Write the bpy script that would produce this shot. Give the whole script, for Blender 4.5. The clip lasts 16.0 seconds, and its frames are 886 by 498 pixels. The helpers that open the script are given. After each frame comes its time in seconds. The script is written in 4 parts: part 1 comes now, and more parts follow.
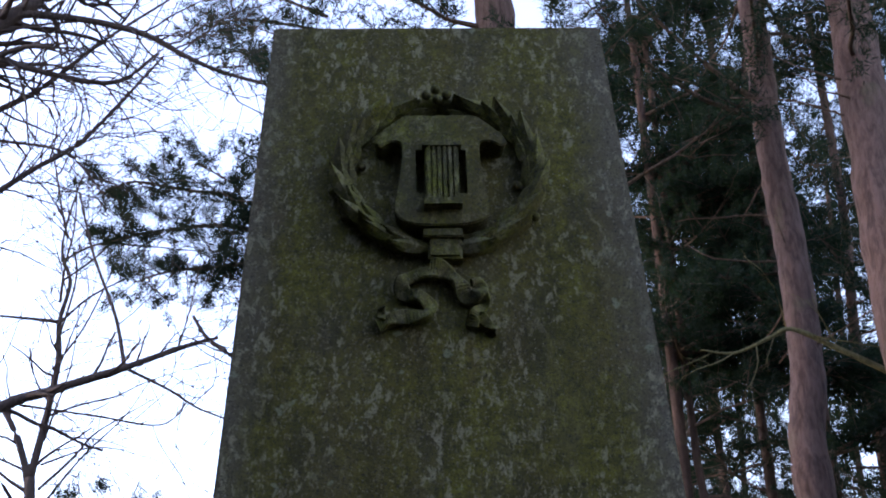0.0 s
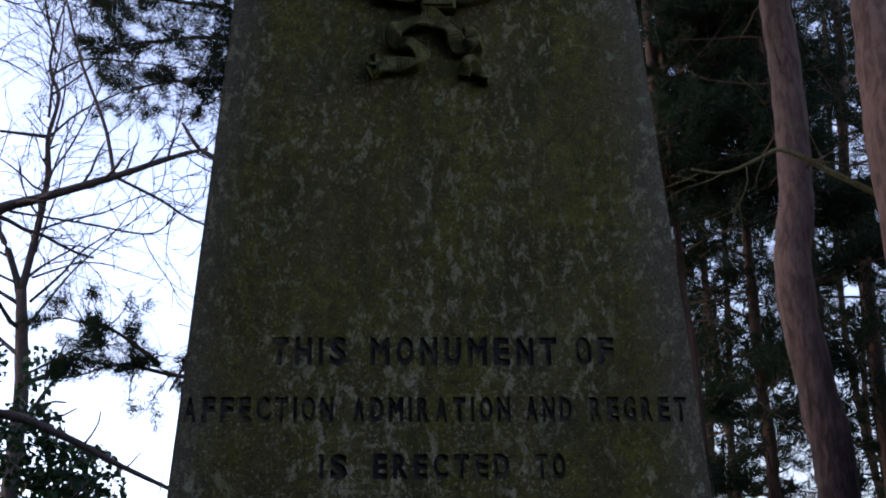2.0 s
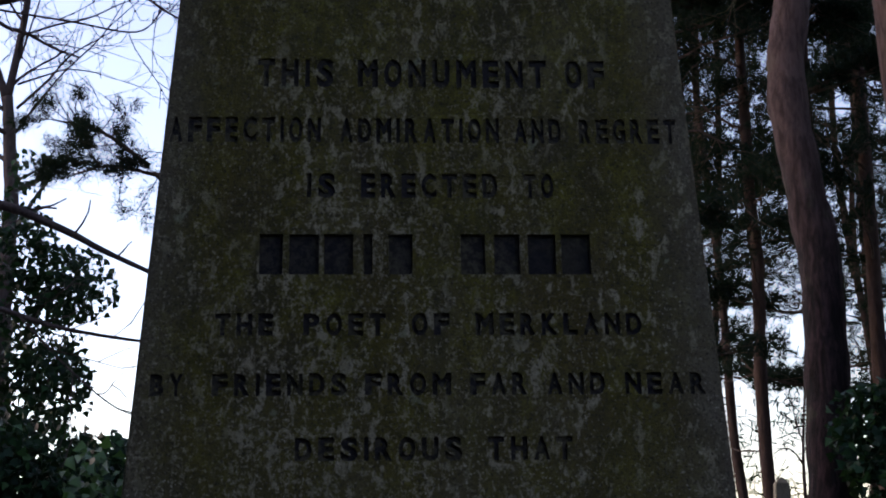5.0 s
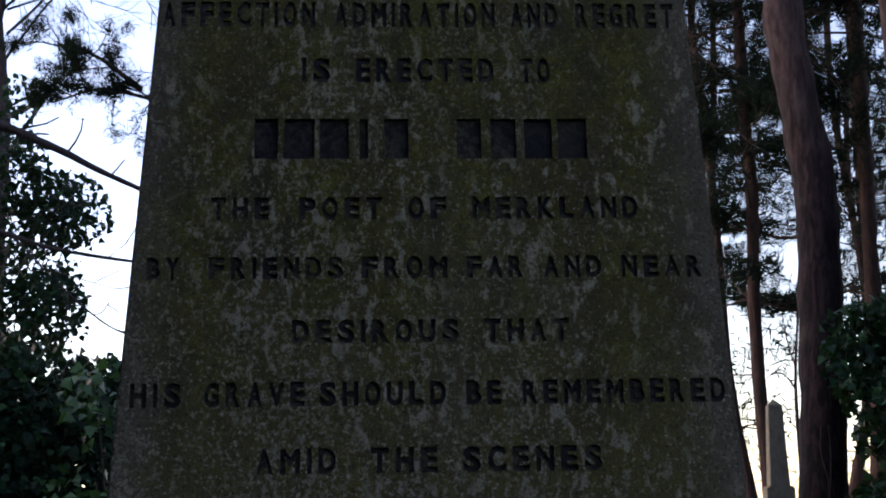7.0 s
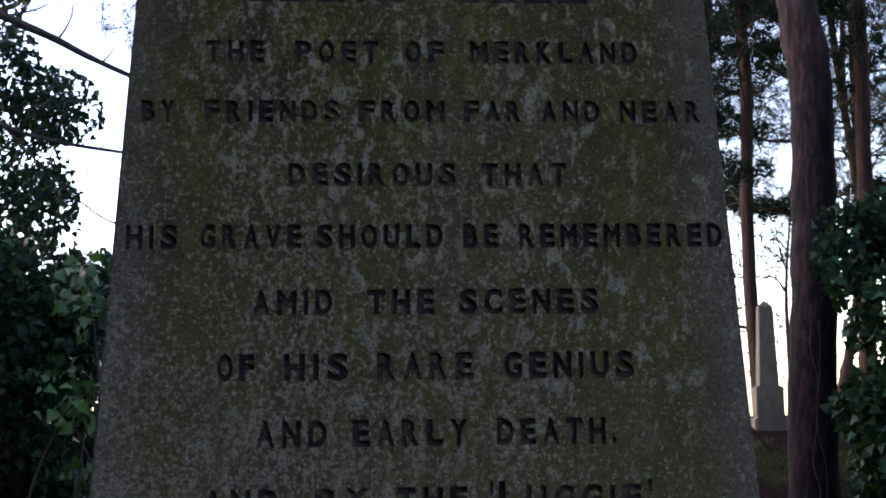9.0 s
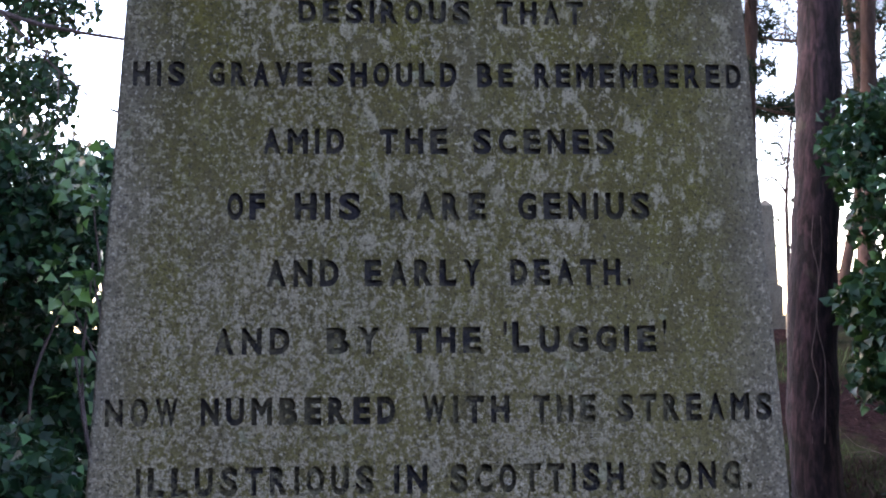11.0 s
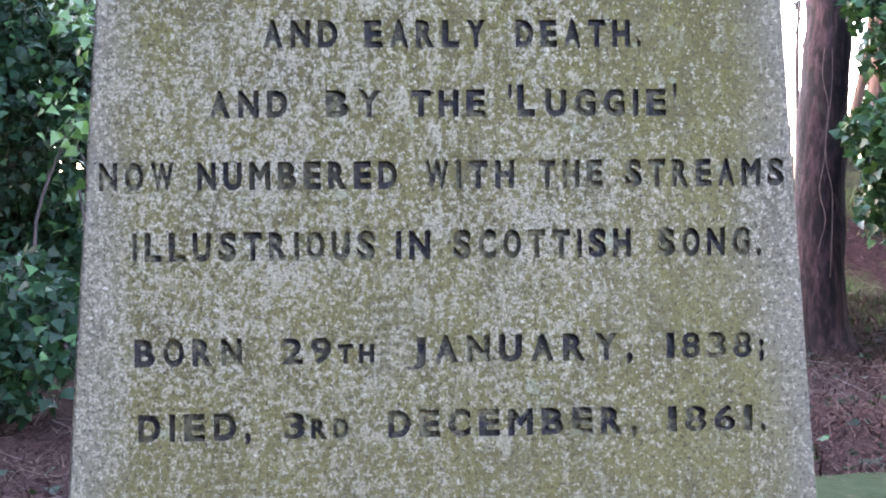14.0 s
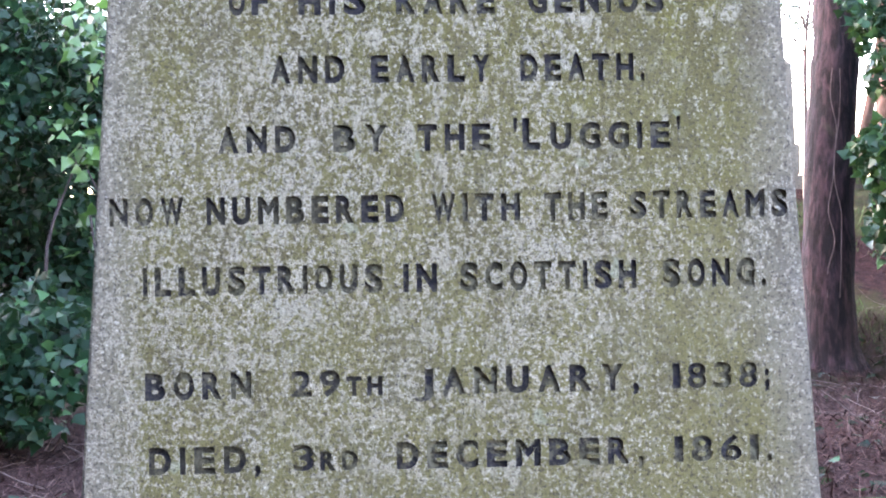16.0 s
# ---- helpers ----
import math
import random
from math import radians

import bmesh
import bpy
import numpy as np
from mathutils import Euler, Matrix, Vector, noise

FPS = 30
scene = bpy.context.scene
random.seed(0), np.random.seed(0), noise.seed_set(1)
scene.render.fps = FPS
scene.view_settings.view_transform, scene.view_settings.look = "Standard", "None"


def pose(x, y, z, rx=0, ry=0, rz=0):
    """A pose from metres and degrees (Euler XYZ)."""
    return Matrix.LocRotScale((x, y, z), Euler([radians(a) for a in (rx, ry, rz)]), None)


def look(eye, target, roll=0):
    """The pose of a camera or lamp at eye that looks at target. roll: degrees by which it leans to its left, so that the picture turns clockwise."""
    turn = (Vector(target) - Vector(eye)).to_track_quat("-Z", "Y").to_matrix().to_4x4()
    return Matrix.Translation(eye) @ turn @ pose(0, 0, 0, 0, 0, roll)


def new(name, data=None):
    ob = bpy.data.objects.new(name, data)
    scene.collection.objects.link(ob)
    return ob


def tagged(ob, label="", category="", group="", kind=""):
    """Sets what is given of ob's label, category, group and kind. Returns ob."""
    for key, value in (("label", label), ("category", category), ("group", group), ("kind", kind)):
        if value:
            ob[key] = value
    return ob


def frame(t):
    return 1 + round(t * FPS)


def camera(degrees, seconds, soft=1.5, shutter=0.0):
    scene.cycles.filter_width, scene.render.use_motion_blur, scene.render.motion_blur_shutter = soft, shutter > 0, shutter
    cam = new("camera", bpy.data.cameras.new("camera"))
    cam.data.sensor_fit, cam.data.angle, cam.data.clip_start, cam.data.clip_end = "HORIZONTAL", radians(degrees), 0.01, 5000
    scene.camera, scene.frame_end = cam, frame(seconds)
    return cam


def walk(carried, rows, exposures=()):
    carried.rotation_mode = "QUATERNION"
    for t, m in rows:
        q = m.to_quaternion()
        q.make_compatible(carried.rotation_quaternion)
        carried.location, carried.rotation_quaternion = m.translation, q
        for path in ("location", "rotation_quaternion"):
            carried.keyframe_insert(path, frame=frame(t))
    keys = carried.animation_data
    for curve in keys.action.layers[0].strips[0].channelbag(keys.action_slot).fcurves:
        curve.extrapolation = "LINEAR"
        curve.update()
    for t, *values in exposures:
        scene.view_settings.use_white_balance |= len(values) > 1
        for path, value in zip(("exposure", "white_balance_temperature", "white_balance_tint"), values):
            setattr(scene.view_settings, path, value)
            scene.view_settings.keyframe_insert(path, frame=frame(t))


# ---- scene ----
cam = camera(36.2, 16.0, soft=2.0)
PATH = [
    (0, (-0.0965, -2.2938, 2.1620), (-0.0230, -0.5290, 3.1001), -1.66),
    (0.5, (-0.1057, -2.2735, 2.1296), (-0.0302, -0.4885, 3.0286), -1.50),
    (1, (-0.1098, -2.2410, 2.0867), (-0.0331, -0.4273, 2.9260), -1.25),
    (1.5, (-0.1034, -2.2355, 2.0503), (-0.0225, -0.4071, 2.8567), -0.87),
    (2, (-0.0968, -2.2054, 1.9992), (-0.0098, -0.3420, 2.7204), -0.73),
    (2.5, (-0.0940, -2.1796, 1.9517), (-0.0011, -0.2906, 2.6021), -0.76),
    (3, (-0.0975, -2.1507, 1.9123), (0.0017, -0.2443, 2.5087), -0.47),
    (3.5, (-0.0943, -2.1366, 1.8817), (0.0061, -0.2173, 2.4351), -0.56),
    (6, (-0.0899, -2.1243, 1.7895), (0.0153, -0.1762, 2.2295), -0.89),
    (6.5, (-0.0863, -2.1165, 1.7687), (0.0221, -0.1631, 2.1842), -1.16),
    (7, (-0.0959, -2.1073, 1.7379), (0.0150, -0.1470, 2.1186), -0.91),
    (7.5, (-0.1025, -2.1025, 1.7075), (0.0094, -0.1362, 2.0554), -0.95),
    (8, (-0.1035, -2.1025, 1.6857), (0.0097, -0.1323, 2.0108), -0.77),
    (8.5, (-0.1012, -2.0934, 1.6564), (0.0188, -0.1179, 1.9445), -0.77),
    (11, (-0.1277, -2.0333, 1.5193), (-0.0031, -0.0406, 1.6357), -0.39),
    (11.5, (-0.1263, -2.0256, 1.4888), (-0.0032, -0.0308, 1.5634), -0.36),
    (12, (-0.1246, -2.0154, 1.4564), (-0.0002, -0.0195, 1.4883), -0.13),
    (12.5, (-0.1168, -1.9962, 1.4304), (0.0110, -0.0003, 1.4200), -0.01),
    (13, (-0.1153, -1.9813, 1.4061), (0.0119, 0.0139, 1.3516), 0.04),
    (13.5, (-0.1199, -1.9737, 1.3901), (0.0015, 0.0210, 1.3115), -0.18),
    (14, (-0.1196, -1.9699, 1.3765), (-0.0055, 0.0245, 1.2795), -0.48),
    (14.5, (-0.1108, -1.9701, 1.3774), (0.0014, 0.0243, 1.2799), -0.52),
    (15, (-0.1023, -1.9796, 1.3835), (0.0050, 0.0156, 1.2952), -0.79),
    (15.5, (-0.1081, -1.9809, 1.3901), (-0.0072, 0.0149, 1.3090), -1.00),
    (16, (-0.1154, -1.9890, 1.3973), (-0.0158, 0.0073, 1.3295), -0.86),
]
EXPOSURES = [(0, 0.35, 7450, 27), (2, -0.5, 7550, 29), (3.5, -0.85, 7700, 30), (8.5, -0.22, 7300, 30), (11, 1.5, 7450, 34), (12.5, 2.45, 7650, 34), (14, 3.17, 7750, 33), (16, 3.36, 7750, 33)]
walk(cam, [(t, look(eye, target, roll)) for t, eye, target, roll in PATH], EXPOSURES)

# ---- daylight ----
SUN_FROM = Vector((-0.90, 0.26, 0.42)).normalized()
world = bpy.data.worlds.new("sky")
scene.world = world
world.use_nodes = True
sky = world.node_tree.nodes.new("ShaderNodeTexSky")
sky.sky_type, sky.sun_disc = "NISHITA", False
sky.sun_elevation = math.asin(SUN_FROM.z)
sky.sun_rotation = math.atan2(SUN_FROM.x, SUN_FROM.y)
sky.dust_density, sky.air_density, sky.ozone_density = 0.5, 1.0, 1.2
background = world.node_tree.nodes["Background"]
background.inputs["Strength"].default_value = 0.66
world.node_tree.links.new(sky.outputs[0], background.inputs["Color"])
sun = new("sun", bpy.data.lights.new("sun", "SUN"))
sun.data.energy, sun.data.angle, sun.data.color = 1.25, radians(6), (1.0, 0.92, 0.86)
sun.matrix_world = look(SUN_FROM * 50, (0, 0, 0))


# ---- materials ----
class Nodes:
    """A small helper round a material's node tree."""

    def __init__(self, name, rough=0.8, metal=0.0):
        self.m = bpy.data.materials.new(name)
        self.m.use_nodes = True
        self.t = self.m.node_tree
        self.b = self.t.nodes["Principled BSDF"]
        self.b.inputs["Roughness"].default_value = rough
        self.b.inputs["Metallic"].default_value = metal
        self.b.inputs["Specular IOR Level"].default_value = 0.3
        self.coord = self.t.nodes.new("ShaderNodeTexCoord").outputs["Object"]

    def link(self, a, b):
        self.t.links.new(a, b)

    def scaled(self, sx, sy, sz):
        n = self.t.nodes.new("ShaderNodeMapping")
        n.inputs["Scale"].default_value = (sx, sy, sz)
        self.link(self.coord, n.inputs["Vector"])
        return n.outputs[0]

    def noise(self, scale, detail=4.0, rough=0.6, vec=None, distort=0.0):
        n = self.t.nodes.new("ShaderNodeTexNoise")
        n.inputs["Scale"].default_value, n.inputs["Detail"].default_value = scale, detail
        n.inputs["Roughness"].default_value, n.inputs["Distortion"].default_value = rough, distort
        self.link(vec or self.coord, n.inputs["Vector"])
        return n.outputs["Fac"]

    def ramp(self, fac, lo, hi, a=0.0, b=1.0):
        n = self.t.nodes.new("ShaderNodeMapRange")
        n.inputs[1].default_value, n.inputs[2].default_value = lo, hi
        n.inputs[3].default_value, n.inputs[4].default_value = a, b
        self.link(fac, n.inputs[0])
        return n.outputs[0]

    def math(self, op, a, b):
        n = self.t.nodes.new("ShaderNodeMath")
        n.operation = op
        for slot, v in zip(n.inputs, (a, b)):
            if isinstance(v, (int, float)):
                slot.default_value = v
            else:
                self.link(v, slot)
        return n.outputs[0]

    def mix(self, fac, a, b):
        n = self.t.nodes.new("ShaderNodeMix")
        n.data_type = "RGBA"
        for slot, v in ((n.inputs[0], fac), (n.inputs[6], a), (n.inputs[7], b)):
            if isinstance(v, tuple):
                slot.default_value = (*v, 1)
            elif isinstance(v, (int, float)):
                slot.default_value = v
            else:
                self.link(v, slot)
        return n.outputs[2]

    def axis(self, which):
        n = self.t.nodes.new("ShaderNodeSeparateXYZ")
        self.link(self.coord, n.inputs[0])
        return n.outputs[which]

    def island(self):
        return self.t.nodes.new("ShaderNodeNewGeometry").outputs["Random Per Island"]

    def done(self, colour, height=None, strength=0.4, distance=0.01):
        self.link(colour, self.b.inputs["Base Color"])
        if height is not None:
            n = self.t.nodes.new("ShaderNodeBump")
            n.inputs["Strength"].default_value, n.inputs["Distance"].default_value = strength, distance
            self.link(height, n.inputs["Height"])
            self.link(n.outputs[0], self.b.inputs["Normal"])
        return self.m


def make_stone(name, algae=1.0, lichen=1.0, lush=1.0):
    n = Nodes(name, 0.92)
    streak = n.scaled(1.0, 1.0, 0.45)
    up = n.axis(2)
    grey = n.mix(n.noise(90, 5), (0.12, 0.104, 0.084), (0.31, 0.285, 0.240))
    green = n.mix(n.noise(120, 5), (0.066, 0.057 * lush, 0.020), (0.25, 0.222 * lush, 0.092))
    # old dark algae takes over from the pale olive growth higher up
    dark_zone = n.ramp(n.math("ADD", up, n.math("MULTIPLY", n.noise(3, 4), 1.0)), 2.0, 2.9)
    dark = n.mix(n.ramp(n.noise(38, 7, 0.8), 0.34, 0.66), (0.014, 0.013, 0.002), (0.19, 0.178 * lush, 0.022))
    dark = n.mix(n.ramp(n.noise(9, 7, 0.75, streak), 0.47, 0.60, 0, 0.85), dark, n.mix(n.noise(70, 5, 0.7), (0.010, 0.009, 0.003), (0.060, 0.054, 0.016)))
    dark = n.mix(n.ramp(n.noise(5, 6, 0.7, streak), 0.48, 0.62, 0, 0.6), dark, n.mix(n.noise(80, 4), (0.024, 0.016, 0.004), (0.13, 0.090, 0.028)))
    green = n.mix(n.math("MULTIPLY", dark_zone, 0.88), green, dark)
    grey = n.mix(n.math("MULTIPLY", dark_zone, 0.6), grey, n.mix(n.noise(70, 6, 0.75), (0.04, 0.032, 0.019), (0.17, 0.144, 0.096)))
    across = n.math("ABSOLUTE", n.axis(0), 0.0)
    taper = n.math("ADD", n.math("MULTIPLY", up, 0.056), across)
    inner = n.ramp(n.math("ADD", taper, n.math("MULTIPLY", n.noise(9, 5), 0.14)), 0.61, 0.71, 1.0, 0.12)
    moss = n.math("MULTIPLY", n.ramp(n.noise(7, 7, 0.7, streak), 0.30, 0.50, 0.65, 1.0), n.math("MULTIPLY", inner, algae))
    base = n.mix(moss, grey, green)
    base = n.mix(n.ramp(n.noise(11, 6, 0.7, n.scaled(1, 1, 0.5)), 0.48, 0.66, 0, 0.5), base, (0.070, 0.058, 0.034))
    # fine grey-white crust, thickest low down
    clean = n.ramp(n.noise(2.4, 3, 0.5, n.scaled(1.4, 1, 0.35)), 0.38, 0.64, -0.07, 0.05)
    patch = n.math("ADD", n.noise(17, 7, 0.78, n.scaled(1, 1, 0.7), 0.5), clean)
    mottle = n.math("ADD", n.math("MULTIPLY", patch, 0.40), n.math("MULTIPLY", n.noise(50, 4, 0.65, n.scaled(1, 1, 0.7)), 0.25))
    fine = n.math("ADD", mottle, n.math("MULTIPLY", n.noise(95, 5, 0.72), 0.95))
    olive = n.ramp(n.math("ABSOLUTE", n.math("SUBTRACT", n.axis(0), 0.36), 0.0), 0.06, 0.20, 0.06, 0.0)
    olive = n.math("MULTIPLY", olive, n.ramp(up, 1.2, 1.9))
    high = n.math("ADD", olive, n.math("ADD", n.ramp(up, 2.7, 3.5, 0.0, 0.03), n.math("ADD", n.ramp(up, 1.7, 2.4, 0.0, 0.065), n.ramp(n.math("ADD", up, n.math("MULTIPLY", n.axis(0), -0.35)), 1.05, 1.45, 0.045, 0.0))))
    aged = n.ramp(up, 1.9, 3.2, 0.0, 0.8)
    pale = n.ramp(n.math("SUBTRACT", fine, high), 0.785, 0.850)
    crust = n.mix(n.ramp(n.noise(230, 3, 0.7), 0.38, 0.60), (0.19, 0.172, 0.120), (0.48, 0.442, 0.345))
    base = n.mix(n.math("MULTIPLY", pale, lichen * 0.80), base, n.mix(aged, crust, (0.22, 0.190, 0.098)))
    # lichen in ragged patches that run down the face
    where = n.math("ADD", n.noise(6, 4, 0.6, streak), n.ramp(across, 0.22, 0.40, 0.03, -0.05))
    amount = n.math("MULTIPLY", n.ramp(where, 0.42, 0.54, 0.12, 1.0), n.math("MULTIPLY", n.ramp(up, 1.4, 1.9, 0.6, 1.0), n.ramp(up, 2.6, 3.2, 1.0, 0.62)))
    blotch = n.math("MULTIPLY", n.ramp(n.noise(40, 6, 0.74, n.scaled(1, 1, 0.6), 0.3), 0.530, 0.590), amount)
    base = n.mix(n.math("MULTIPLY", blotch, lichen), base, n.mix(aged, n.mix(n.noise(150, 4, 0.8), (0.17, 0.153, 0.105), (0.49, 0.452, 0.340)), n.mix(n.noise(150, 4, 0.8), (0.17, 0.150, 0.090), (0.56, 0.505, 0.335))))
    specks = n.math("MULTIPLY", n.ramp(n.noise(135, 3, 0.6), 0.60, 0.66), n.ramp(n.noise(9, 4, 0.6), 0.40, 0.60, 0.25, 0.9))
    base = n.mix(n.math("MULTIPLY", specks, n.math("MULTIPLY", n.ramp(up, 2.0, 3.0, 0.9, 0.35), lichen)), base, (0.60, 0.565, 0.46))
    grime = n.math("MULTIPLY", n.ramp(n.noise(115, 4, 0.7, n.scaled(1, 1, 0.7)), 0.40, 0.33), n.ramp(n.noise(7, 4, 0.6), 0.42, 0.58, 0.2, 0.8))
    base = n.mix(grime, base, (0.055, 0.043, 0.024))
    spot = n.ramp(n.noise(17, 3, 0.5), 0.68, 0.71)
    base = n.mix(n.math("MULTIPLY", spot, 0.6 * lichen), base, (0.27, 0.29, 0.20))
    rust = n.ramp(n.noise(5, 4, 0.6, n.scaled(1.3, 1, 0.5)), 0.66, 0.74, 0, 0.35)
    base = n.mix(rust, base, (0.15, 0.095, 0.052))
    pits = n.ramp(n.noise(160, 4, 0.75), 0.39, 0.46, 1.0, 0.0)
    base = n.mix(n.math("MULTIPLY", pits, 0.8), base, (0.03, 0.028, 0.025))
    rise = n.math("ADD", n.math("ADD", n.math("MULTIPLY", n.noise(30, 6), 0.5), n.math("MULTIPLY", n.noise(210, 4, 0.7), 0.5)), n.math("MULTIPLY", pale, 0.25 * lichen))
    return n.done(base, rise, 0.7, 0.005)


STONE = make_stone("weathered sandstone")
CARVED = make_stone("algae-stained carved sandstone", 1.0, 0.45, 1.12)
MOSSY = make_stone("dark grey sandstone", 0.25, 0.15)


def make_moss():
    n = Nodes("green moss on stone", 0.95)
    n.b.inputs["Specular IOR Level"].default_value = 0.05
    colour = n.mix(n.noise(25, 6, 0.7), (0.010, 0.018, 0.007), (0.040, 0.056, 0.026))
    colour = n.mix(n.ramp(n.noise(22, 5, 0.7), 0.58, 0.68), colour, (0.07, 0.05, 0.04))
    return n.done(colour, n.noise(60, 5), 0.8, 0.02)


MOSS_TOP = make_moss()


def make_paint(name, wear, tone=1.0):
    n = Nodes(name, 0.8)
    n.b.inputs["Specular IOR Level"].default_value = 0.15
    low = n.ramp(n.axis(2), 1.2, 1.9, 1.0, 0.35)
    worn = n.ramp(n.noise(75, 5, 0.75), 0.46, 0.56)
    worn = n.math("MULTIPLY", n.math("MULTIPLY", worn, n.ramp(n.noise(5.5, 2), 0.40, 0.58, 0.2, 1.0)), low)
    faded = n.math("MULTIPLY", n.ramp(n.noise(11, 3, 0.6), 0.44, 0.60), low)
    colour = n.mix(n.noise(90, 3), (0.012 * tone, 0.012 * tone, 0.018 * tone), (0.048 * tone, 0.047 * tone, 0.058 * tone))
    colour = n.mix(n.math("MULTIPLY", faded, wear * 0.75), colour, n.mix(n.noise(80, 4, 0.7), (0.045, 0.042, 0.022), (0.15, 0.137, 0.075)))
    colour = n.mix(n.math("MULTIPLY", worn, wear), colour, (0.22, 0.205, 0.135))
    return n.done(colour, n.noise(120, 3), 0.3, 0.004)


PAINT = make_paint("worn black letter paint", 0.85)
PAINT_BAR = make_paint("dark bar paint", 0.8, 0.7)


def make_bark(name, dark, light, warm, upper=0.0, scale=1.0):
    n = Nodes(name, 0.9)
    long = n.scaled(1.0, 1.0, 0.25)
    plates = n.noise(20 * scale, 6, 0.7, long, 0.3)
    colour = n.mix(n.ramp(plates, 0.38, 0.60), dark, light)
    colour = n.mix(n.math("MULTIPLY", n.noise(3.2, 4), 0.8), colour, warm)
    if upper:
        # lower trunk: dark fissured bark, with the undergrowth's shade painted into its colour
        dark_zone = n.ramp(n.math("ADD", n.axis(2), n.math("MULTIPLY", n.noise(3, 4), 1.6)), upper, upper + 1.8, 1.0, 0.0)
        colour = n.mix(dark_zone, colour, n.mix(n.ramp(plates, 0.42, 0.62), (0.006, 0.003, 0.003), (0.050, 0.026, 0.028)))
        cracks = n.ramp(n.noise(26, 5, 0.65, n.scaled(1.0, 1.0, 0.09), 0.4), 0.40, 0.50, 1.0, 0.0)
        colour = n.mix(n.math("MULTIPLY", n.math("MULTIPLY", cracks, dark_zone), 0.8), colour, (0.006, 0.004, 0.004))
    colour = n.mix(n.ramp(n.noise(2.0, 3), 0.62, 0.72, 0, 0.35), colour, (0.10, 0.11, 0.06))
    rise = n.math("ADD", plates, n.math("MULTIPLY", n.noise(60, 3, 0.6, long), 0.3))
    return n.done(colour, rise, 0.9, 0.03)


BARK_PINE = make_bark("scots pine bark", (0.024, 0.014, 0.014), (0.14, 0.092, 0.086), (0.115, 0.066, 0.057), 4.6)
BARK_FAR = make_bark("thin pine bark", (0.014, 0.009, 0.008), (0.070, 0.043, 0.037), (0.066, 0.036, 0.028))
BARK_BARE = make_bark("bare branch bark", (0.035, 0.028, 0.03), (0.09, 0.07, 0.07), (0.07, 0.05, 0.05), 0, 2.0)
BARK_LIMB = make_bark("dark pine limb bark", (0.03, 0.022, 0.02), (0.11, 0.075, 0.06), (0.10, 0.06, 0.045), 0, 2.0)
BARK_MOSS = make_bark("mossy branch bark", (0.035, 0.032, 0.014), (0.13, 0.12, 0.055), (0.10, 0.09, 0.04), 0, 2.0)
VINE = make_bark("pale ivy stem", (0.05, 0.035, 0.032), (0.17, 0.125, 0.11), (0.12, 0.09, 0.08), 0, 3.0)


def make_leaf(name, a, b, c, rough, through_light, gloss=0.5):
    n = Nodes(name, rough)
    r = n.island()
    colour = n.mix(n.ramp(r, 0.0, 0.7), a, b)
    colour = n.mix(n.ramp(r, 0.8, 1.0), colour, c)
    colour = n.mix(n.math("MULTIPLY", n.noise(30, 2), 0.35), colour, a)
    n.b.inputs["Specular IOR Level"].default_value = gloss
    n.done(colour)
    if through_light:
        soft = n.t.nodes.new("ShaderNodeBsdfTranslucent")
        n.link(n.mix(0.6, colour, (0.10, 0.26, 0.06)), soft.inputs["Color"])
        both = n.t.nodes.new("ShaderNodeMixShader")
        both.inputs[0].default_value = through_light
        n.link(n.b.outputs[0], both.inputs[1])
        n.link(soft.outputs[0], both.inputs[2])
        n.link(both.outputs[0], n.t.nodes["Material Output"].inputs["Surface"])
    return n.m


IVY = make_leaf("glossy ivy leaf", (0.004, 0.014, 0.009), (0.008, 0.034, 0.018), (0.036, 0.108, 0.040), 0.38, 0.08, 0.10)
FRESH = make_leaf("bright green leaf", (0.018, 0.065, 0.016), (0.036, 0.11, 0.024), (0.075, 0.18, 0.036), 0.4, 0.20)
NEEDLE = make_leaf("pine needle", (0.005, 0.011, 0.011), (0.010, 0.020, 0.017), (0.019, 0.030, 0.020), 0.75, 0.06, 0.08)
DRY = make_leaf("dry litter", (0.014, 0.008, 0.007), (0.055, 0.030, 0.026), (0.15, 0.100, 0.082), 0.9, 0.0, 0.05)
GRASS = make_leaf("dull grass blade", (0.030, 0.060, 0.022), (0.06, 0.095, 0.035), (0.13, 0.095, 0.06), 0.7, 0.1, 0.1)


def make_ground():
    n = Nodes("needle litter ground", 0.95)
    n.b.inputs["Specular IOR Level"].default_value = 0.05
    litter = n.mix(n.ramp(n.noise(14, 6, 0.7), 0.35, 0.65), (0.007, 0.004, 0.004), (0.036, 0.017, 0.016))
    litter = n.mix(n.ramp(n.noise(90, 4), 0.55, 0.72), litter, (0.07, 0.040, 0.036))
    green = n.mix(n.noise(40, 4), (0.018, 0.028, 0.010), (0.055, 0.065, 0.026))
    cover = n.math("MULTIPLY", n.ramp(n.noise(0.9, 5, 0.65), 0.46, 0.58), n.math("MULTIPLY", n.ramp(n.axis(1), 6.2, 7.4), n.ramp(n.axis(0), 1.5, 3.0)))
    return n.done(n.mix(n.math("MULTIPLY", cover, 0.8), litter, green), n.noise(30, 6), 0.9, 0.05)


GROUND = make_ground()


# ---- mesh helpers ----
def mesh_of(name, verts, faces, material, smooth=False):
    me = bpy.data.meshes.new(name)
    me.from_pydata([tuple(v) for v in verts], [], faces)
    me.materials.append(material)
    if smooth:
        me.polygons.foreach_set("use_smooth", [True] * len(me.polygons))
    me.update()
    return me


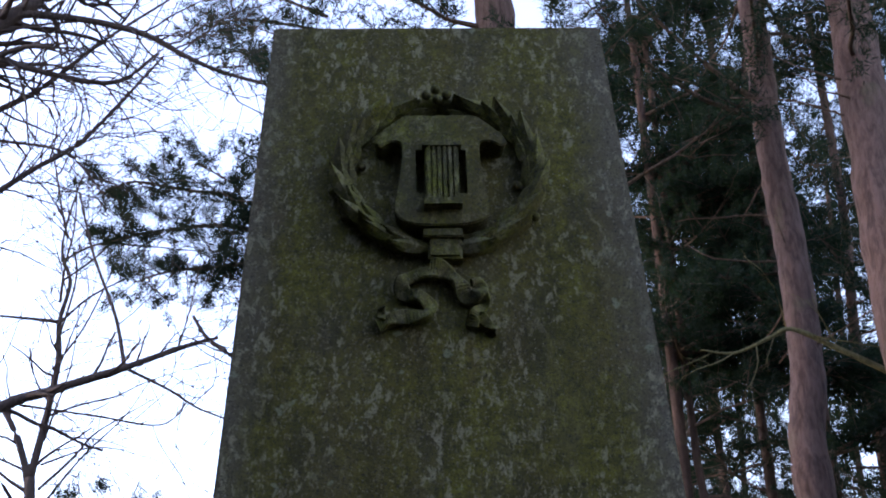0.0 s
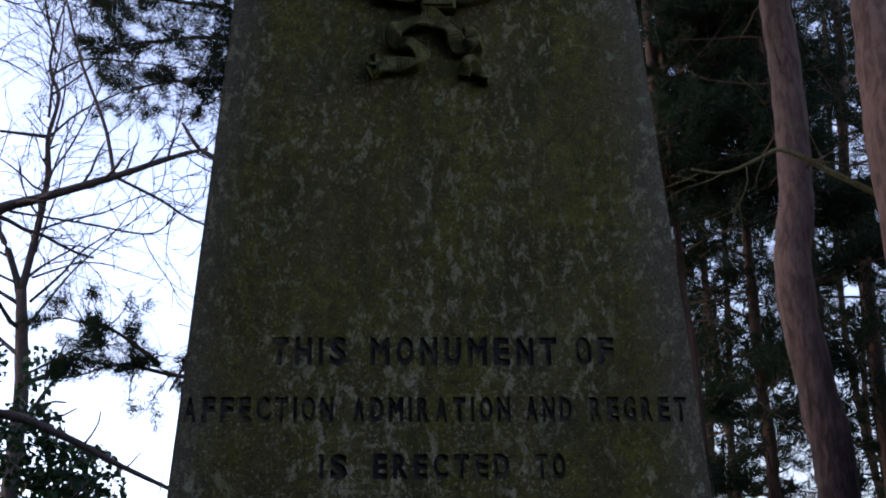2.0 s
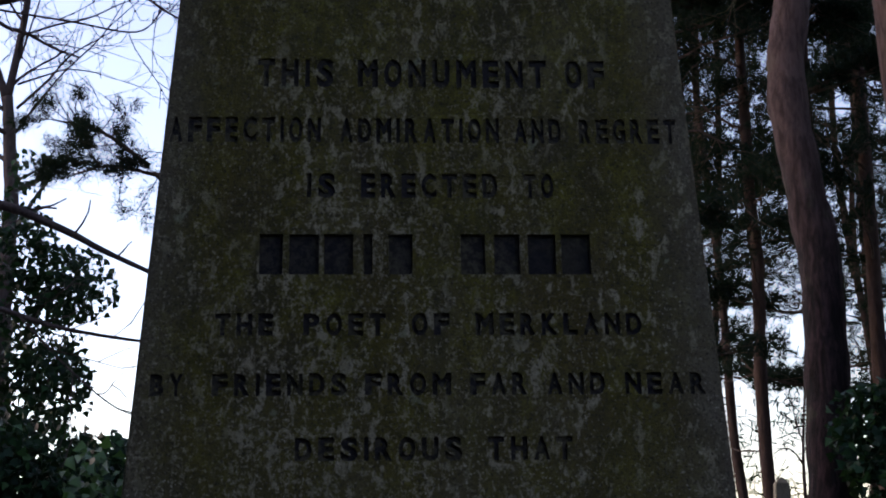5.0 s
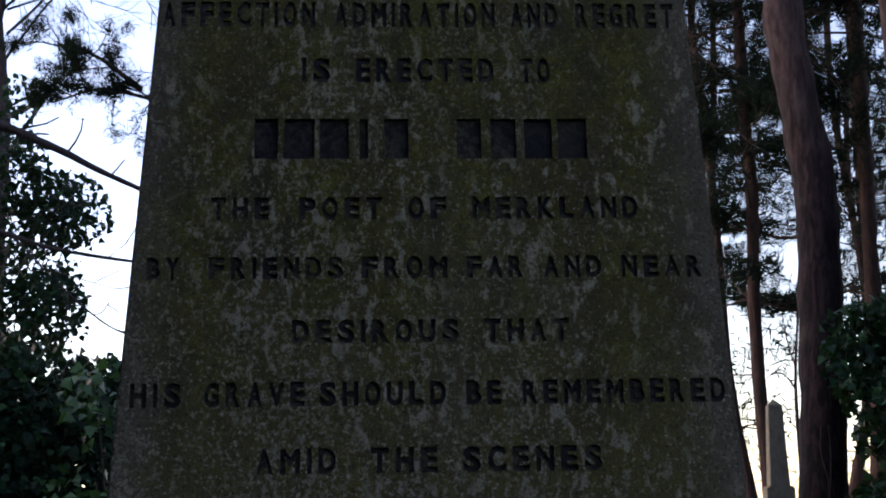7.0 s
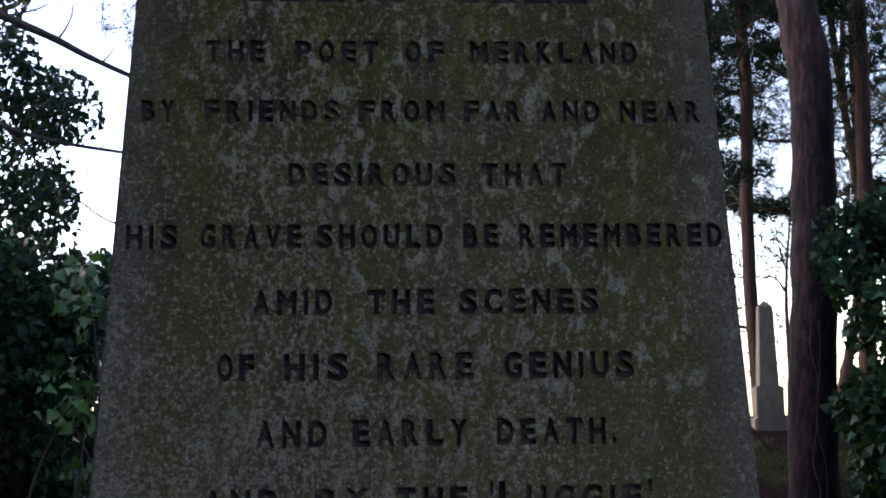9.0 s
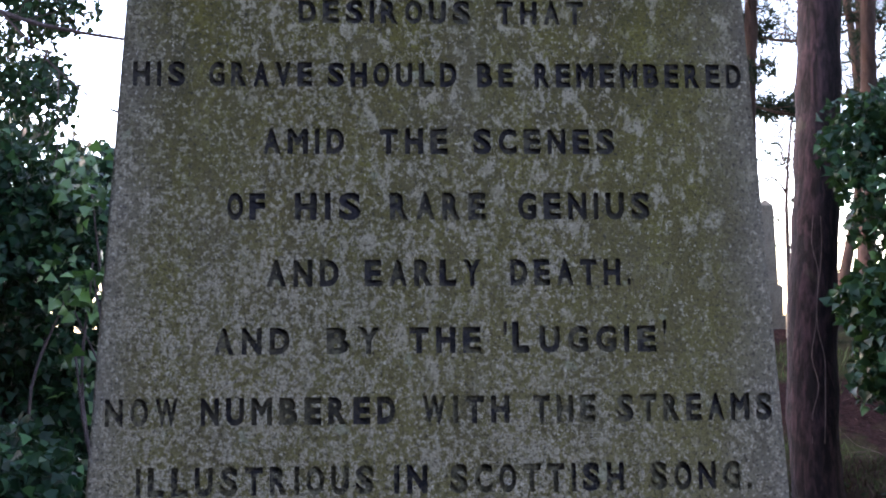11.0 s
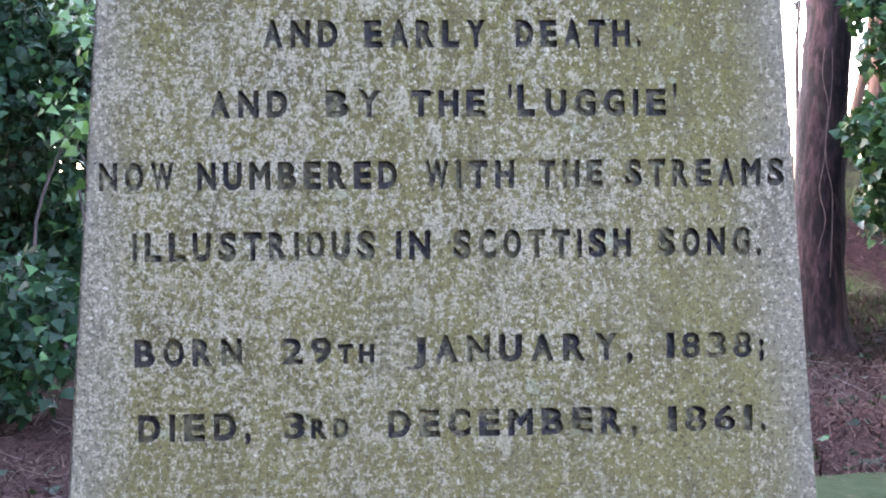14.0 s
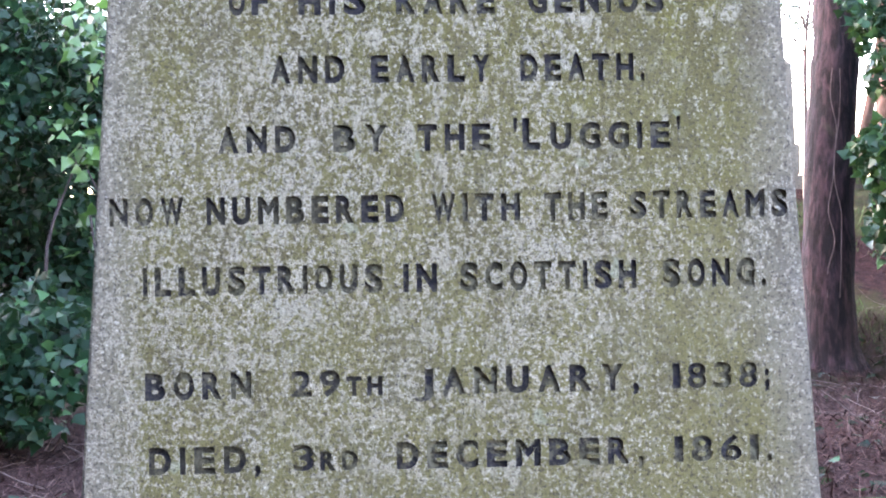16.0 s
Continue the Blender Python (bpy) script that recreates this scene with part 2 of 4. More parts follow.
def mesh_tris(name, verts, tris, material):
    """A mesh from arrays of places and triangles."""
    verts, tris = np.asarray(verts, np.float32), np.asarray(tris, np.int32)
    me = bpy.data.meshes.new(name)
    me.vertices.add(len(verts))
    me.vertices.foreach_set("co", verts.ravel())
    me.loops.add(tris.size)
    me.loops.foreach_set("vertex_index", tris.ravel())
    me.polygons.add(len(tris))
    me.polygons.foreach_set("loop_start", np.arange(0, tris.size, 3, dtype=np.int32))
    me.materials.append(material)
    me.update(calc_edges=True)
    return me


def child(ob, parent, label=""):
    ob.parent = parent
    if label:
        ob["label"] = label
    return ob


def part(name, bm, material, parent, label=""):
    me = bpy.data.meshes.new(name)
    bm.to_mesh(me)
    bm.free()
    me.materials.append(material)
    return child(new(name, me), parent, label)


def holder(name, place, label, category, group=""):
    ob = new(name)
    ob.location = place
    return tagged(ob, label, category, group)


def smooth_path(pts, steps=6):
    """A smooth line through the given places."""
    p = [Vector(v) for v in pts]
    p = [p[0] * 2 - p[1], *p, p[-1] * 2 - p[-2]]
    out = []
    for a, b, c, d in zip(p, p[1:], p[2:], p[3:]):
        for k in range(steps):
            t = k / steps
            out.append(0.5 * (2 * b + (c - a) * t + (2 * a - 5 * b + 4 * c - d) * t * t + (3 * b - a - 3 * c + d) * t**3))
    return [*out, p[-2]]


class Tubes:
    """Gathers tapered round limbs into one mesh."""

    def __init__(self):
        self.v, self.f = [], []

    def add(self, pts, r0, r1, sides=6, lumps=0.0, flare=0.0):
        n, base = len(pts), len(self.v)
        for i, p in enumerate(pts):
            ahead = (pts[min(i + 1, n - 1)] - pts[max(i - 1, 0)]).normalized()
            u = ahead.orthogonal().normalized() if abs(ahead.z) < 0.9 else ahead.cross(Vector((0, 1, 0))).normalized()
            w = ahead.cross(u)
            t = i / (n - 1)
            r = r0 + (r1 - r0) * t + flare * max(0.0, 1 - t * n / 4) ** 2
            for k in range(sides):
                a = 2 * math.pi * k / sides
                q = p + (u * math.cos(a) + w * math.sin(a)) * r
                if lumps:
                    q = q + (q - p) * lumps * noise.noise(q * (0.9 / max(r, 0.03)) ** 0.7)
                self.v.append(q)
        for i in range(n - 1):
            for k in range(sides):
                a, b = base + i * sides + k, base + i * sides + (k + 1) % sides
                self.f.append((a, b, b + sides, a + sides))
        self.f.append(tuple(base + k for k in reversed(range(sides))))
        self.f.append(tuple(base + (n - 1) * sides + k for k in range(sides)))

    def twig(self, rng, p, way, length, r, level, spread=0.7, droop=0.0, tips=None, finest=0.0022):
        """A crooked twig that forks."""
        n = max(3, int(length / 0.14))
        pts, d = [p], way.normalized()
        kids = []
        for i in range(n):
            d = (d + Vector((rng.gauss(0, 0.16), rng.gauss(0, 0.16), rng.gauss(0, 0.16) - droop))).normalized()
            pts.append(pts[-1] + d * (length / n))
            if level > 0 and i > 0 and rng.random() < 0.62:
                side = d.orthogonal()
                side.rotate(Matrix.Rotation(rng.uniform(0, 6.28), 3, d))
                kids.append((pts[-1], d + side.normalized() * rng.uniform(0.5, 1.0) * spread / 0.7, r * (1 - 0.6 * i / n)))
        self.add(pts, r, r * 0.5, 3 if r < 0.012 else 6)
        if tips is not None and level <= 1:
            tips.extend((q, (pts[-1] - pts[0]).normalized()) for q in pts[max(1, n // 3):])
        for q, w, rr in kids:
            self.twig(rng, q, w, length * rng.uniform(0.35, 0.65), max(finest, rr * 0.6), level - 1, spread, droop, tips, finest)

    def mesh(self, name, material):
        return mesh_of(name, self.v, self.f, material, True)


def needle_mesh(name, places, ways, rng, per=24, length=0.085, width=0.006, loose=0.035):
    """Tufts of needles round twig tips."""
    p = np.repeat(np.array([tuple(v) for v in places]), per, 0)
    d = np.repeat(np.array([tuple(v) for v in ways]), per, 0)
    m = len(p)
    spread = rng.normal(0, 1, (m, 3))
    spread /= np.linalg.norm(spread, axis=1, keepdims=True)
    d = d * 0.55 + spread * 0.8
    d /= np.linalg.norm(d, axis=1, keepdims=True)
    p = p + rng.normal(0, loose, (m, 3))
    side = np.cross(d, rng.normal(0, 1, (m, 3)))
    side /= np.linalg.norm(side, axis=1, keepdims=True) + 1e-9
    ln = length * rng.uniform(0.7, 1.3, (m, 1))
    v = np.stack([p - side * width, p + side * width, p + d * ln], 1).reshape(-1, 3)
    return mesh_tris(name, v, np.arange(len(v)).reshape(-1, 3), NEEDLE)


LEAF_SHAPE = np.array([(0, 0, 0), (-0.48, 0.20, 0.10), (-0.27, 0.52, 0.07), (0, 1, -0.08), (0.27, 0.52, 0.07), (0.48, 0.20, 0.10), (0, 0.45, 0)])
LEAF_TRIS = np.array([(0, 6, 1), (1, 6, 2), (2, 6, 3), (3, 6, 4), (4, 6, 5), (5, 6, 0)])


def leaf_mesh(name, places, rng, size, material, face=(0, -0.6, 0.5)):
    """Many lobed leaves, each folded along its rib and tilted its own way."""
    p = np.asarray(places, float)
    m = len(p)
    up = np.array(face) + rng.normal(0, 0.75, (m, 3))
    up /= np.linalg.norm(up, axis=1, keepdims=True)
    along = np.array((0, -0.15, -0.7)) + rng.normal(0, 0.6, (m, 3))
    along -= up * (along * up).sum(1, keepdims=True)
    along /= np.linalg.norm(along, axis=1, keepdims=True)
    side = np.cross(along, up)
    s = size * rng.uniform(0.6, 1.35, (m, 1, 1))
    shape = LEAF_SHAPE[None]
    v = p[:, None] + s * (shape[..., :1] * side[:, None] + shape[..., 1:2] * along[:, None] + shape[..., 2:] * up[:, None])
    tris = (LEAF_TRIS[None] + 7 * np.arange(m)[:, None, None]).reshape(-1, 3)
    return mesh_tris(name, v.reshape(-1, 3), tris, material)


def step(x, a, b):
    t = min(1.0, max(0.0, (x - a) / (b - a)))
    return t * t * (3 - 2 * t)


def ground_z(x, y):
    """Level round the monument, rising into a bank under the pines."""
    bank = 0.022 * max(0.0, min(y, 7.4)) + 1.45 * step(y, 6.8, 12.6)
    return step(x, -1.2, 2.6) * bank + 0.05 * noise.noise(Vector((x * 0.5, y * 0.5, 0))) * step(abs(x) + abs(y), 1.5, 4)


# ---- ground ----
def build_ground():
    def axis(near, far, count_near, count_far):
        a = np.linspace(-near, near, count_near)
        b = near + (far - near) * np.linspace(0, 1, count_far + 1)[1:] ** 2.6
        return np.concatenate([-b[::-1], a, b])

    xs, ys = axis(9, 900, 73, 22), axis(16, 900, 121, 22)
    verts = [(x, y, ground_z(x, y)) for y in ys for x in xs]
    w = len(xs)
    faces = [(j * w + i, j * w + i + 1, (j + 1) * w + i + 1, (j + 1) * w + i) for j in range(len(ys) - 1) for i in range(w - 1)]
    ob = new("ground", mesh_of("ground", verts, faces, GROUND, True))
    return tagged(ob, "brown pine needle litter with patches of grass", "ground", kind="structure")


build_ground()

# ---- the monument ----
# Its front leans back a little: FACE turns (across, into the stone, up the face) into the world.
FACE = pose(0, 0, -0.2, -4.5, 0, 0)
FOOT, TOP = 0.86, 4.385


def edge_left(h):
    return -0.574 + 0.0599 * (h - 1.1)


def edge_right(h):
    return 0.578 - 0.0520 * (h - 1.1)


monument = holder("monument", (0, 0, 0), "tall tapering sandstone monument with carved lyre, green algae and lichen", "monument")


def on_face(name, bm, material, parent, label=""):
    """A part built in the face's own axes."""
    bm.transform(FACE)
    return part(name, bm, material, parent, label)


GLYPHS = {}
CELLS = {"I": 0.27, "M": 1.14, "W": 1.25, "1": 0.42, ".": 0.24, ",": 0.28, ";": 0.28, "'": 0.18, "L": 0.92, "E": 0.94, "J": 0.8}
GAP = 0.37


def glyph(char):
    """One capital of the plain sans face, its width and depth set to one, its height in the font's own measure."""
    if char not in GLYPHS:
        curve = bpy.data.curves.new("letters", "FONT")
        curve.body, curve.size, curve.extrude, curve.offset, curve.resolution_u = char, 1.0, 0.5, 0.010 if char == "J" else 0.026 if char in "123689" else 0.050, 4
        ob = new("letters", curve)
        me = bpy.data.meshes.new_from_object(ob.evaluated_get(bpy.context.evaluated_depsgraph_get()))
        bpy.data.objects.remove(ob)
        bpy.data.curves.remove(curve)
        lo, hi = min(v.co.x for v in me.vertices), max(v.co.x for v in me.vertices)
        for v in me.vertices:
            v.co.x = (v.co.x - lo) / (hi - lo)
        GLYPHS[char] = me
    return GLYPHS[char]


def text_mesh(word, x0, x1, base, cap, deep, back=0.0):
    """The letters of a word, near enough one width, spread between two places across the face; deep: how far they reach into the stone."""
    widths = [CELLS.get(c, 1.0) for c in word]
    unit = (x1 - x0) / (sum(widths) + GAP * (len(word) - 1))
    out, at = [], x0
    for c, w in zip(word, widths):
        bm = bmesh.new()
        bm.from_mesh(glyph(c))
        bmesh.ops.remove_doubles(bm, verts=bm.verts, dist=1e-4)
        for v in bm.verts:
            v.co = Vector((at + v.co.x * w * unit, back + deep * (0.5 - v.co.z), base + v.co.y / 0.70 * cap))
        bmesh.ops.recalc_face_normals(bm, faces=bm.faces)
        out.append(bm)
        at += (w + GAP) * unit
    return out


def joined(parts):
    out = bmesh.new()
    for bm in parts:
        me = bpy.data.meshes.new("piece")
        bm.to_mesh(me)
        bm.free()
        out.from_mesh(me)
        bpy.data.meshes.remove(me)
    return out


def solid(outline, y0, y1, bevel=0.0):
    """A closed outline (across, up) pulled from depth y0 to depth y1, its front edge rounded."""
    bm = bmesh.new()
    front = bm.faces.new([bm.verts.new((x, y0, z)) for x, z in outline])
    grown = bmesh.ops.extrude_face_region(bm, geom=[front])
    for v in grown["geom"]:
        if isinstance(v, bmesh.types.BMVert):
            v.co.y = y1
    bmesh.ops.recalc_face_normals(bm, faces=bm.faces)
    if bevel:
        rim = [e for e in bm.edges if all(abs(v.co.y - y0) < 1e-6 for v in e.verts)]
        bmesh.ops.bevel(bm, geom=rim, offset=bevel, segments=2, affect="EDGES", clamp_overlap=True)
    return bm


LINES = []


def line(base, cap, *words):
    LINES.append((base, cap, words))


line(2.921, 0.051, ("THIS", -0.306, -0.166), ("MONUMENT", -0.122, 0.229), ("OF", 0.263, 0.337))
line(2.810, 0.044, ("AFFECTION", -0.462, -0.188), ("ADMIRATION", -0.154, 0.137), ("AND", 0.165, 0.251), ("REGRET", 0.284, 0.465))
line(2.703, 0.042, ("IS", -0.212, -0.161), ("ERECTED", -0.115, 0.131), ("TO", 0.179, 0.233))
line(2.448, 0.036, ("THE", -0.367, -0.266), ("POET", -0.214, -0.071), ("OF", -0.026, 0.041), ("MERKLAND", 0.086, 0.378))
line(2.342, 0.035, ("BY", -0.473, -0.416), ("FRIENDS", -0.368, -0.138), ("FROM", -0.107, 0.041), ("FAR", 0.074, 0.173), ("AND", 0.207, 0.308), ("NEAR", 0.343, 0.484))
line(2.230, 0.036, ("DESIROUS", -0.225, 0.058), ("THAT", 0.102, 0.247))
line(2.123, 0.037, ("HIS", -0.492, -0.407), ("GRAVE", -0.370, -0.202), ("SHOULD", -0.177, 0.034), ("BE", 0.068, 0.127), ("REMEMBERED", 0.163, 0.509))
line(2.011, 0.038, ("AMID", -0.282, -0.150), ("THE", -0.093, 0.018), ("SCENES", 0.060, 0.293))
line(1.903, 0.040, ("OF", -0.338, -0.277), ("HIS", -0.230, -0.124), ("RARE", -0.077, 0.079), ("GENIUS", 0.131, 0.348))
line(1.795, 0.039, ("AND", -0.274, -0.159), ("EARLY", -0.118, 0.070), ("DEATH.", 0.117, 0.314))
line(1.687, 0.038, ("AND", -0.357, -0.237), ("BY", -0.179, -0.094), ("THE", -0.047, 0.068), ("'", 0.104, 0.110), ("L", 0.118, 0.146), ("UGGIE", 0.162, 0.352), ("'", 0.363, 0.369))
line(1.576, 0.039, ("NOW", -0.525, -0.411), ("NUMBERED", -0.376, -0.070), ("WITH", -0.027, 0.112), ("THE", 0.150, 0.250), ("STREAMS", 0.285, 0.537))
line(1.467, 0.040, ("ILLUSTRIOUS", -0.475, -0.105), ("IN", -0.073, -0.020), ("SCOTTISH", 0.016, 0.293), ("SONG.", 0.334, 0.498))
line(1.307, 0.038, ("BORN", -0.473, -0.310), ("29", -0.249, -0.173), ("TH", -0.164, -0.108), ("JANUARY,", -0.058, 0.293), ("1838;", 0.346, 0.500))
line(1.193, 0.038, ("DIED,", -0.468, -0.297), ("3", -0.247, -0.215), ("RD", -0.206, -0.148), ("DECEMBER,", -0.088, 0.298), ("1861.", 0.346, 0.500))
NAME_BARS = (-0.294, -0.252), (-0.242, -0.188), (-0.180, -0.128), (-0.110, -0.094), (-0.066, -0.023), (0.062, 0.106), (0.122, 0.168), (0.182, 0.232), (0.242, 0.294)


def word_meshes(base, cap, words, deep, back):
    small = {"TH": 0.72, "RD": 0.72, "L": 1.2, "'": 1.15}
    return [bm for w, a, b in words for bm in text_mesh(w, a, b, base, cap * small.get(w, 1.0), deep, back)]


def carve_out(ob, bm):
    """Cuts a mesh in the face's axes out of a part in the same axes, then sets the part on the face."""
    me = bpy.data.meshes.new("cut")
    bm.to_mesh(me)
    bm.free()
    me.materials.append(ob.data.materials[0])
    cutter = new("cut", me)
    carve = ob.modifiers.new("carve", "BOOLEAN")
    carve.operation, carve.object, carve.solver, carve.use_self = "DIFFERENCE", cutter, "EXACT", True
    carved = bpy.data.meshes.new_from_object(ob.evaluated_get(bpy.context.evaluated_depsgraph_get()))
    ob.modifiers.clear()
    ob.data = carved
    bpy.data.objects.remove(cutter)
    ob.matrix_local = FACE


def build_shaft():
    deep_low, deep_high = 1.15, 0.85
    bm = bmesh.new()
    levels = [FOOT, TOP]
    rings = []
    for h, deep in zip(levels, (deep_low, deep_high)):
        rings.append([bm.verts.new(c) for c in ((edge_left(h), 0, h), (edge_right(h), 0, h), (edge_right(h), deep, h), (edge_left(h), deep, h))])
    bm.faces.new(rings[0][::-1])
    bm.faces.new(rings[1])
    for k in range(4):
        bm.faces.new((rings[0][k], rings[0][(k + 1) % 4], rings[1][(k + 1) % 4], rings[1][k]))
    bmesh.ops.recalc_face_normals(bm, faces=bm.faces)
    bmesh.ops.bevel(bm, geom=bm.edges[:], offset=0.004, segments=2, affect="EDGES")
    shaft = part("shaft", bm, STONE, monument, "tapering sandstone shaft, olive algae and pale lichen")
    cuts = []
    for base, cap, words in LINES:
        cuts += word_meshes(base, cap, words, 0.012, -0.0065)
    cuts += [solid([(a, 2.556), (b, 2.556), (b, 2.631), (a, 2.631)], -0.006, 0.012) for a, b in NAME_BARS]
    carve_out(shaft, joined(cuts))
    for base, cap, words in LINES:
        for letter in word_meshes(base, cap, words, 0.003, 0.0043):
            on_face("letter", letter, PAINT, shaft)
    for a, b in NAME_BARS:
        on_face("name_bar", solid([(a + 0.001, 2.557), (b - 0.001, 2.557), (b - 0.001, 2.630), (a + 0.001, 2.630)], 0.0065, 0.0105), PAINT_BAR, shaft, "plain dark carved bar")
    for ob in shaft.children:
        ob.matrix_parent_inverse = FACE.inverted()
    return shaft


build_shaft()


def build_plinth():
    bm = bmesh.new()
    bmesh.ops.create_cube(bm, size=1)
    for v in bm.verts:
        v.co = Vector((v.co.x * 1.27, 0.64 + v.co.y * 1.30, 0.31 + v.co.z * 0.70))
    bmesh.ops.subdivide_edges(bm, edges=bm.edges[:], cuts=10, use_grid_fill=True)
    for v in bm.verts:
        v.co += Vector((noise.noise(v.co * 5), noise.noise(v.co * 5 + Vector((9, 0, 0))), noise.noise(v.co * 5 + Vector((0, 9, 0))))) * 0.008
    part("plinth", bm, MOSSY, monument, "moss-green stone plinth")


build_plinth()


def build_slab():
    bm = bmesh.new()
    bmesh.ops.create_cube(bm, size=1)
    for v in bm.verts:
        v.co = Vector((v.co.x * 1.5, v.co.y * 0.42, v.co.z * 0.66))
    bmesh.ops.subdivide_edges(bm, edges=bm.edges[:], cuts=12, use_grid_fill=True)
    for v in bm.verts:
        v.co += Vector((noise.noise(v.co * 5), noise.noise(v.co * 5 + Vector((9, 0, 0))), noise.noise(v.co * 6 + Vector((0, 9, 0))))) * 0.012
    me = bpy.data.meshes.new("stone_kerb")
    bm.to_mesh(me)
    bm.free()
    me.materials.append(MOSS_TOP)
    ob = new("stone_kerb", me)
    ob.location = (1.72, 1.36, 0.255)
    tagged(ob, "moss-covered green stone kerb block beside the monument", "stone block")


build_slab()

# carved emblem
EX, EZ = 0.011, 3.916
WX, WZ, WREATH_ACROSS, WREATH_UP = 0.008, 3.939, 0.211, 0.199


def build_lyre():
    # one side of the lyre's outline, from the top down; the other side mirrors it
    half = [(0.000, 0.163), (0.070, 0.163), (0.096, 0.150), (0.122, 0.126), (0.142, 0.104), (0.148, 0.086), (0.134, 0.076), (0.112, 0.088), (0.090, 0.084),
            (0.087, 0.058), (0.090, 0.015), (0.099, -0.047), (0.106, -0.084), (0.100, -0.110), (0.079, -0.127), (0.043, -0.135), (0.0, -0.136)]
    curve = [(v.x, v.y) for v in smooth_path([(x, z, 0) for x, z in half], 4)]
    outline = [(EX + x, EZ + z) for x, z in curve] + [(EX - x, EZ + z) for x, z in curve[-2:0:-1]]
    plate = solid(outline, -0.048, 0.002, 0.003)
    for v in plate.verts:
        if v.co.y > -0.012:
            v.co.x, v.co.z = EX + (v.co.x - EX) * 0.96, EZ + 0.03 + (v.co.z - EZ - 0.03) * 0.97
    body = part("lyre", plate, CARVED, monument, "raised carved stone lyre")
    slots = []
    for s in (-1, 1):
        x0, x1 = sorted((EX + s * 0.036, EX + s * 0.056))
        slots.append(solid([(x0, EZ - 0.053), (x1, EZ - 0.053), (x1, EZ + 0.064), (x0, EZ + 0.064)], -0.08, -0.003))
    carve_out(body, joined(slots))
    on_face("string_board", solid([(EX - 0.036, EZ - 0.095), (EX + 0.039, EZ - 0.095), (EX + 0.039, EZ + 0.069), (EX - 0.036, EZ + 0.069)], -0.057, -0.046), CARVED, monument)
    for k in range(6):
        x = EX - 0.0275 + k * 0.0118
        on_face("string", solid([(x - 0.0036, EZ - 0.082), (x + 0.0036, EZ - 0.082), (x + 0.0036, EZ + 0.064), (x - 0.0036, EZ + 0.064)], -0.063, -0.055), CARVED, monument)
    on_face("crossbar", solid([(EX - 0.042, EZ + 0.064), (EX + 0.045, EZ + 0.064), (EX + 0.045, EZ + 0.074), (EX - 0.042, EZ + 0.074)], -0.067, -0.046), CARVED, monument)
    on_face("bridge", solid([(EX - 0.040, EZ - 0.096), (EX + 0.043, EZ - 0.096), (EX + 0.043, EZ - 0.080), (EX - 0.040, EZ - 0.080)], -0.072, -0.046), CARVED, monument)
    on_face("foot_block", solid([(EX - 0.044, EZ - 0.161), (EX + 0.044, EZ - 0.161), (EX + 0.042, EZ - 0.139), (EX - 0.042, EZ - 0.139)], -0.042, 0.002, 0.003), CARVED, monument)
    return body


build_lyre()


def carved_leaf(length, width, high):
    """A laurel leaf lying along x, its rib raised, its edges undercut and its tip lifted off the stone."""
    bm = bmesh.new()
    rows = []
    for i in range(9):
        t = i / 8
        w = width * math.sin(math.pi * (0.12 + 0.84 * t) ** 0.9) * 0.5 + 0.001
        lift = high * (0.55 + 0.45 * t)
        rows.append([bm.verts.new((length * t, y, z)) for y, z in ((-w * 0.55, 0.001), (-w, -lift * 0.78), (-w * 0.5, -lift * 0.95), (0, -lift * 1.08), (w * 0.5, -lift * 0.95), (w, -lift * 0.78), (w * 0.55, 0.001))])
    for a, b in zip(rows, rows[1:]):
        for k in range(6):
            bm.faces.new((a[k], a[k + 1], b[k + 1], b[k]))
    bm.faces.new(rows[0])
    bm.faces.new(rows[-1][::-1])
    for v in bm.verts:
        v.co = Vector((v.co.x, v.co.z, v.co.y))
    bmesh.ops.recalc_face_normals(bm, faces=bm.faces)
    return bm


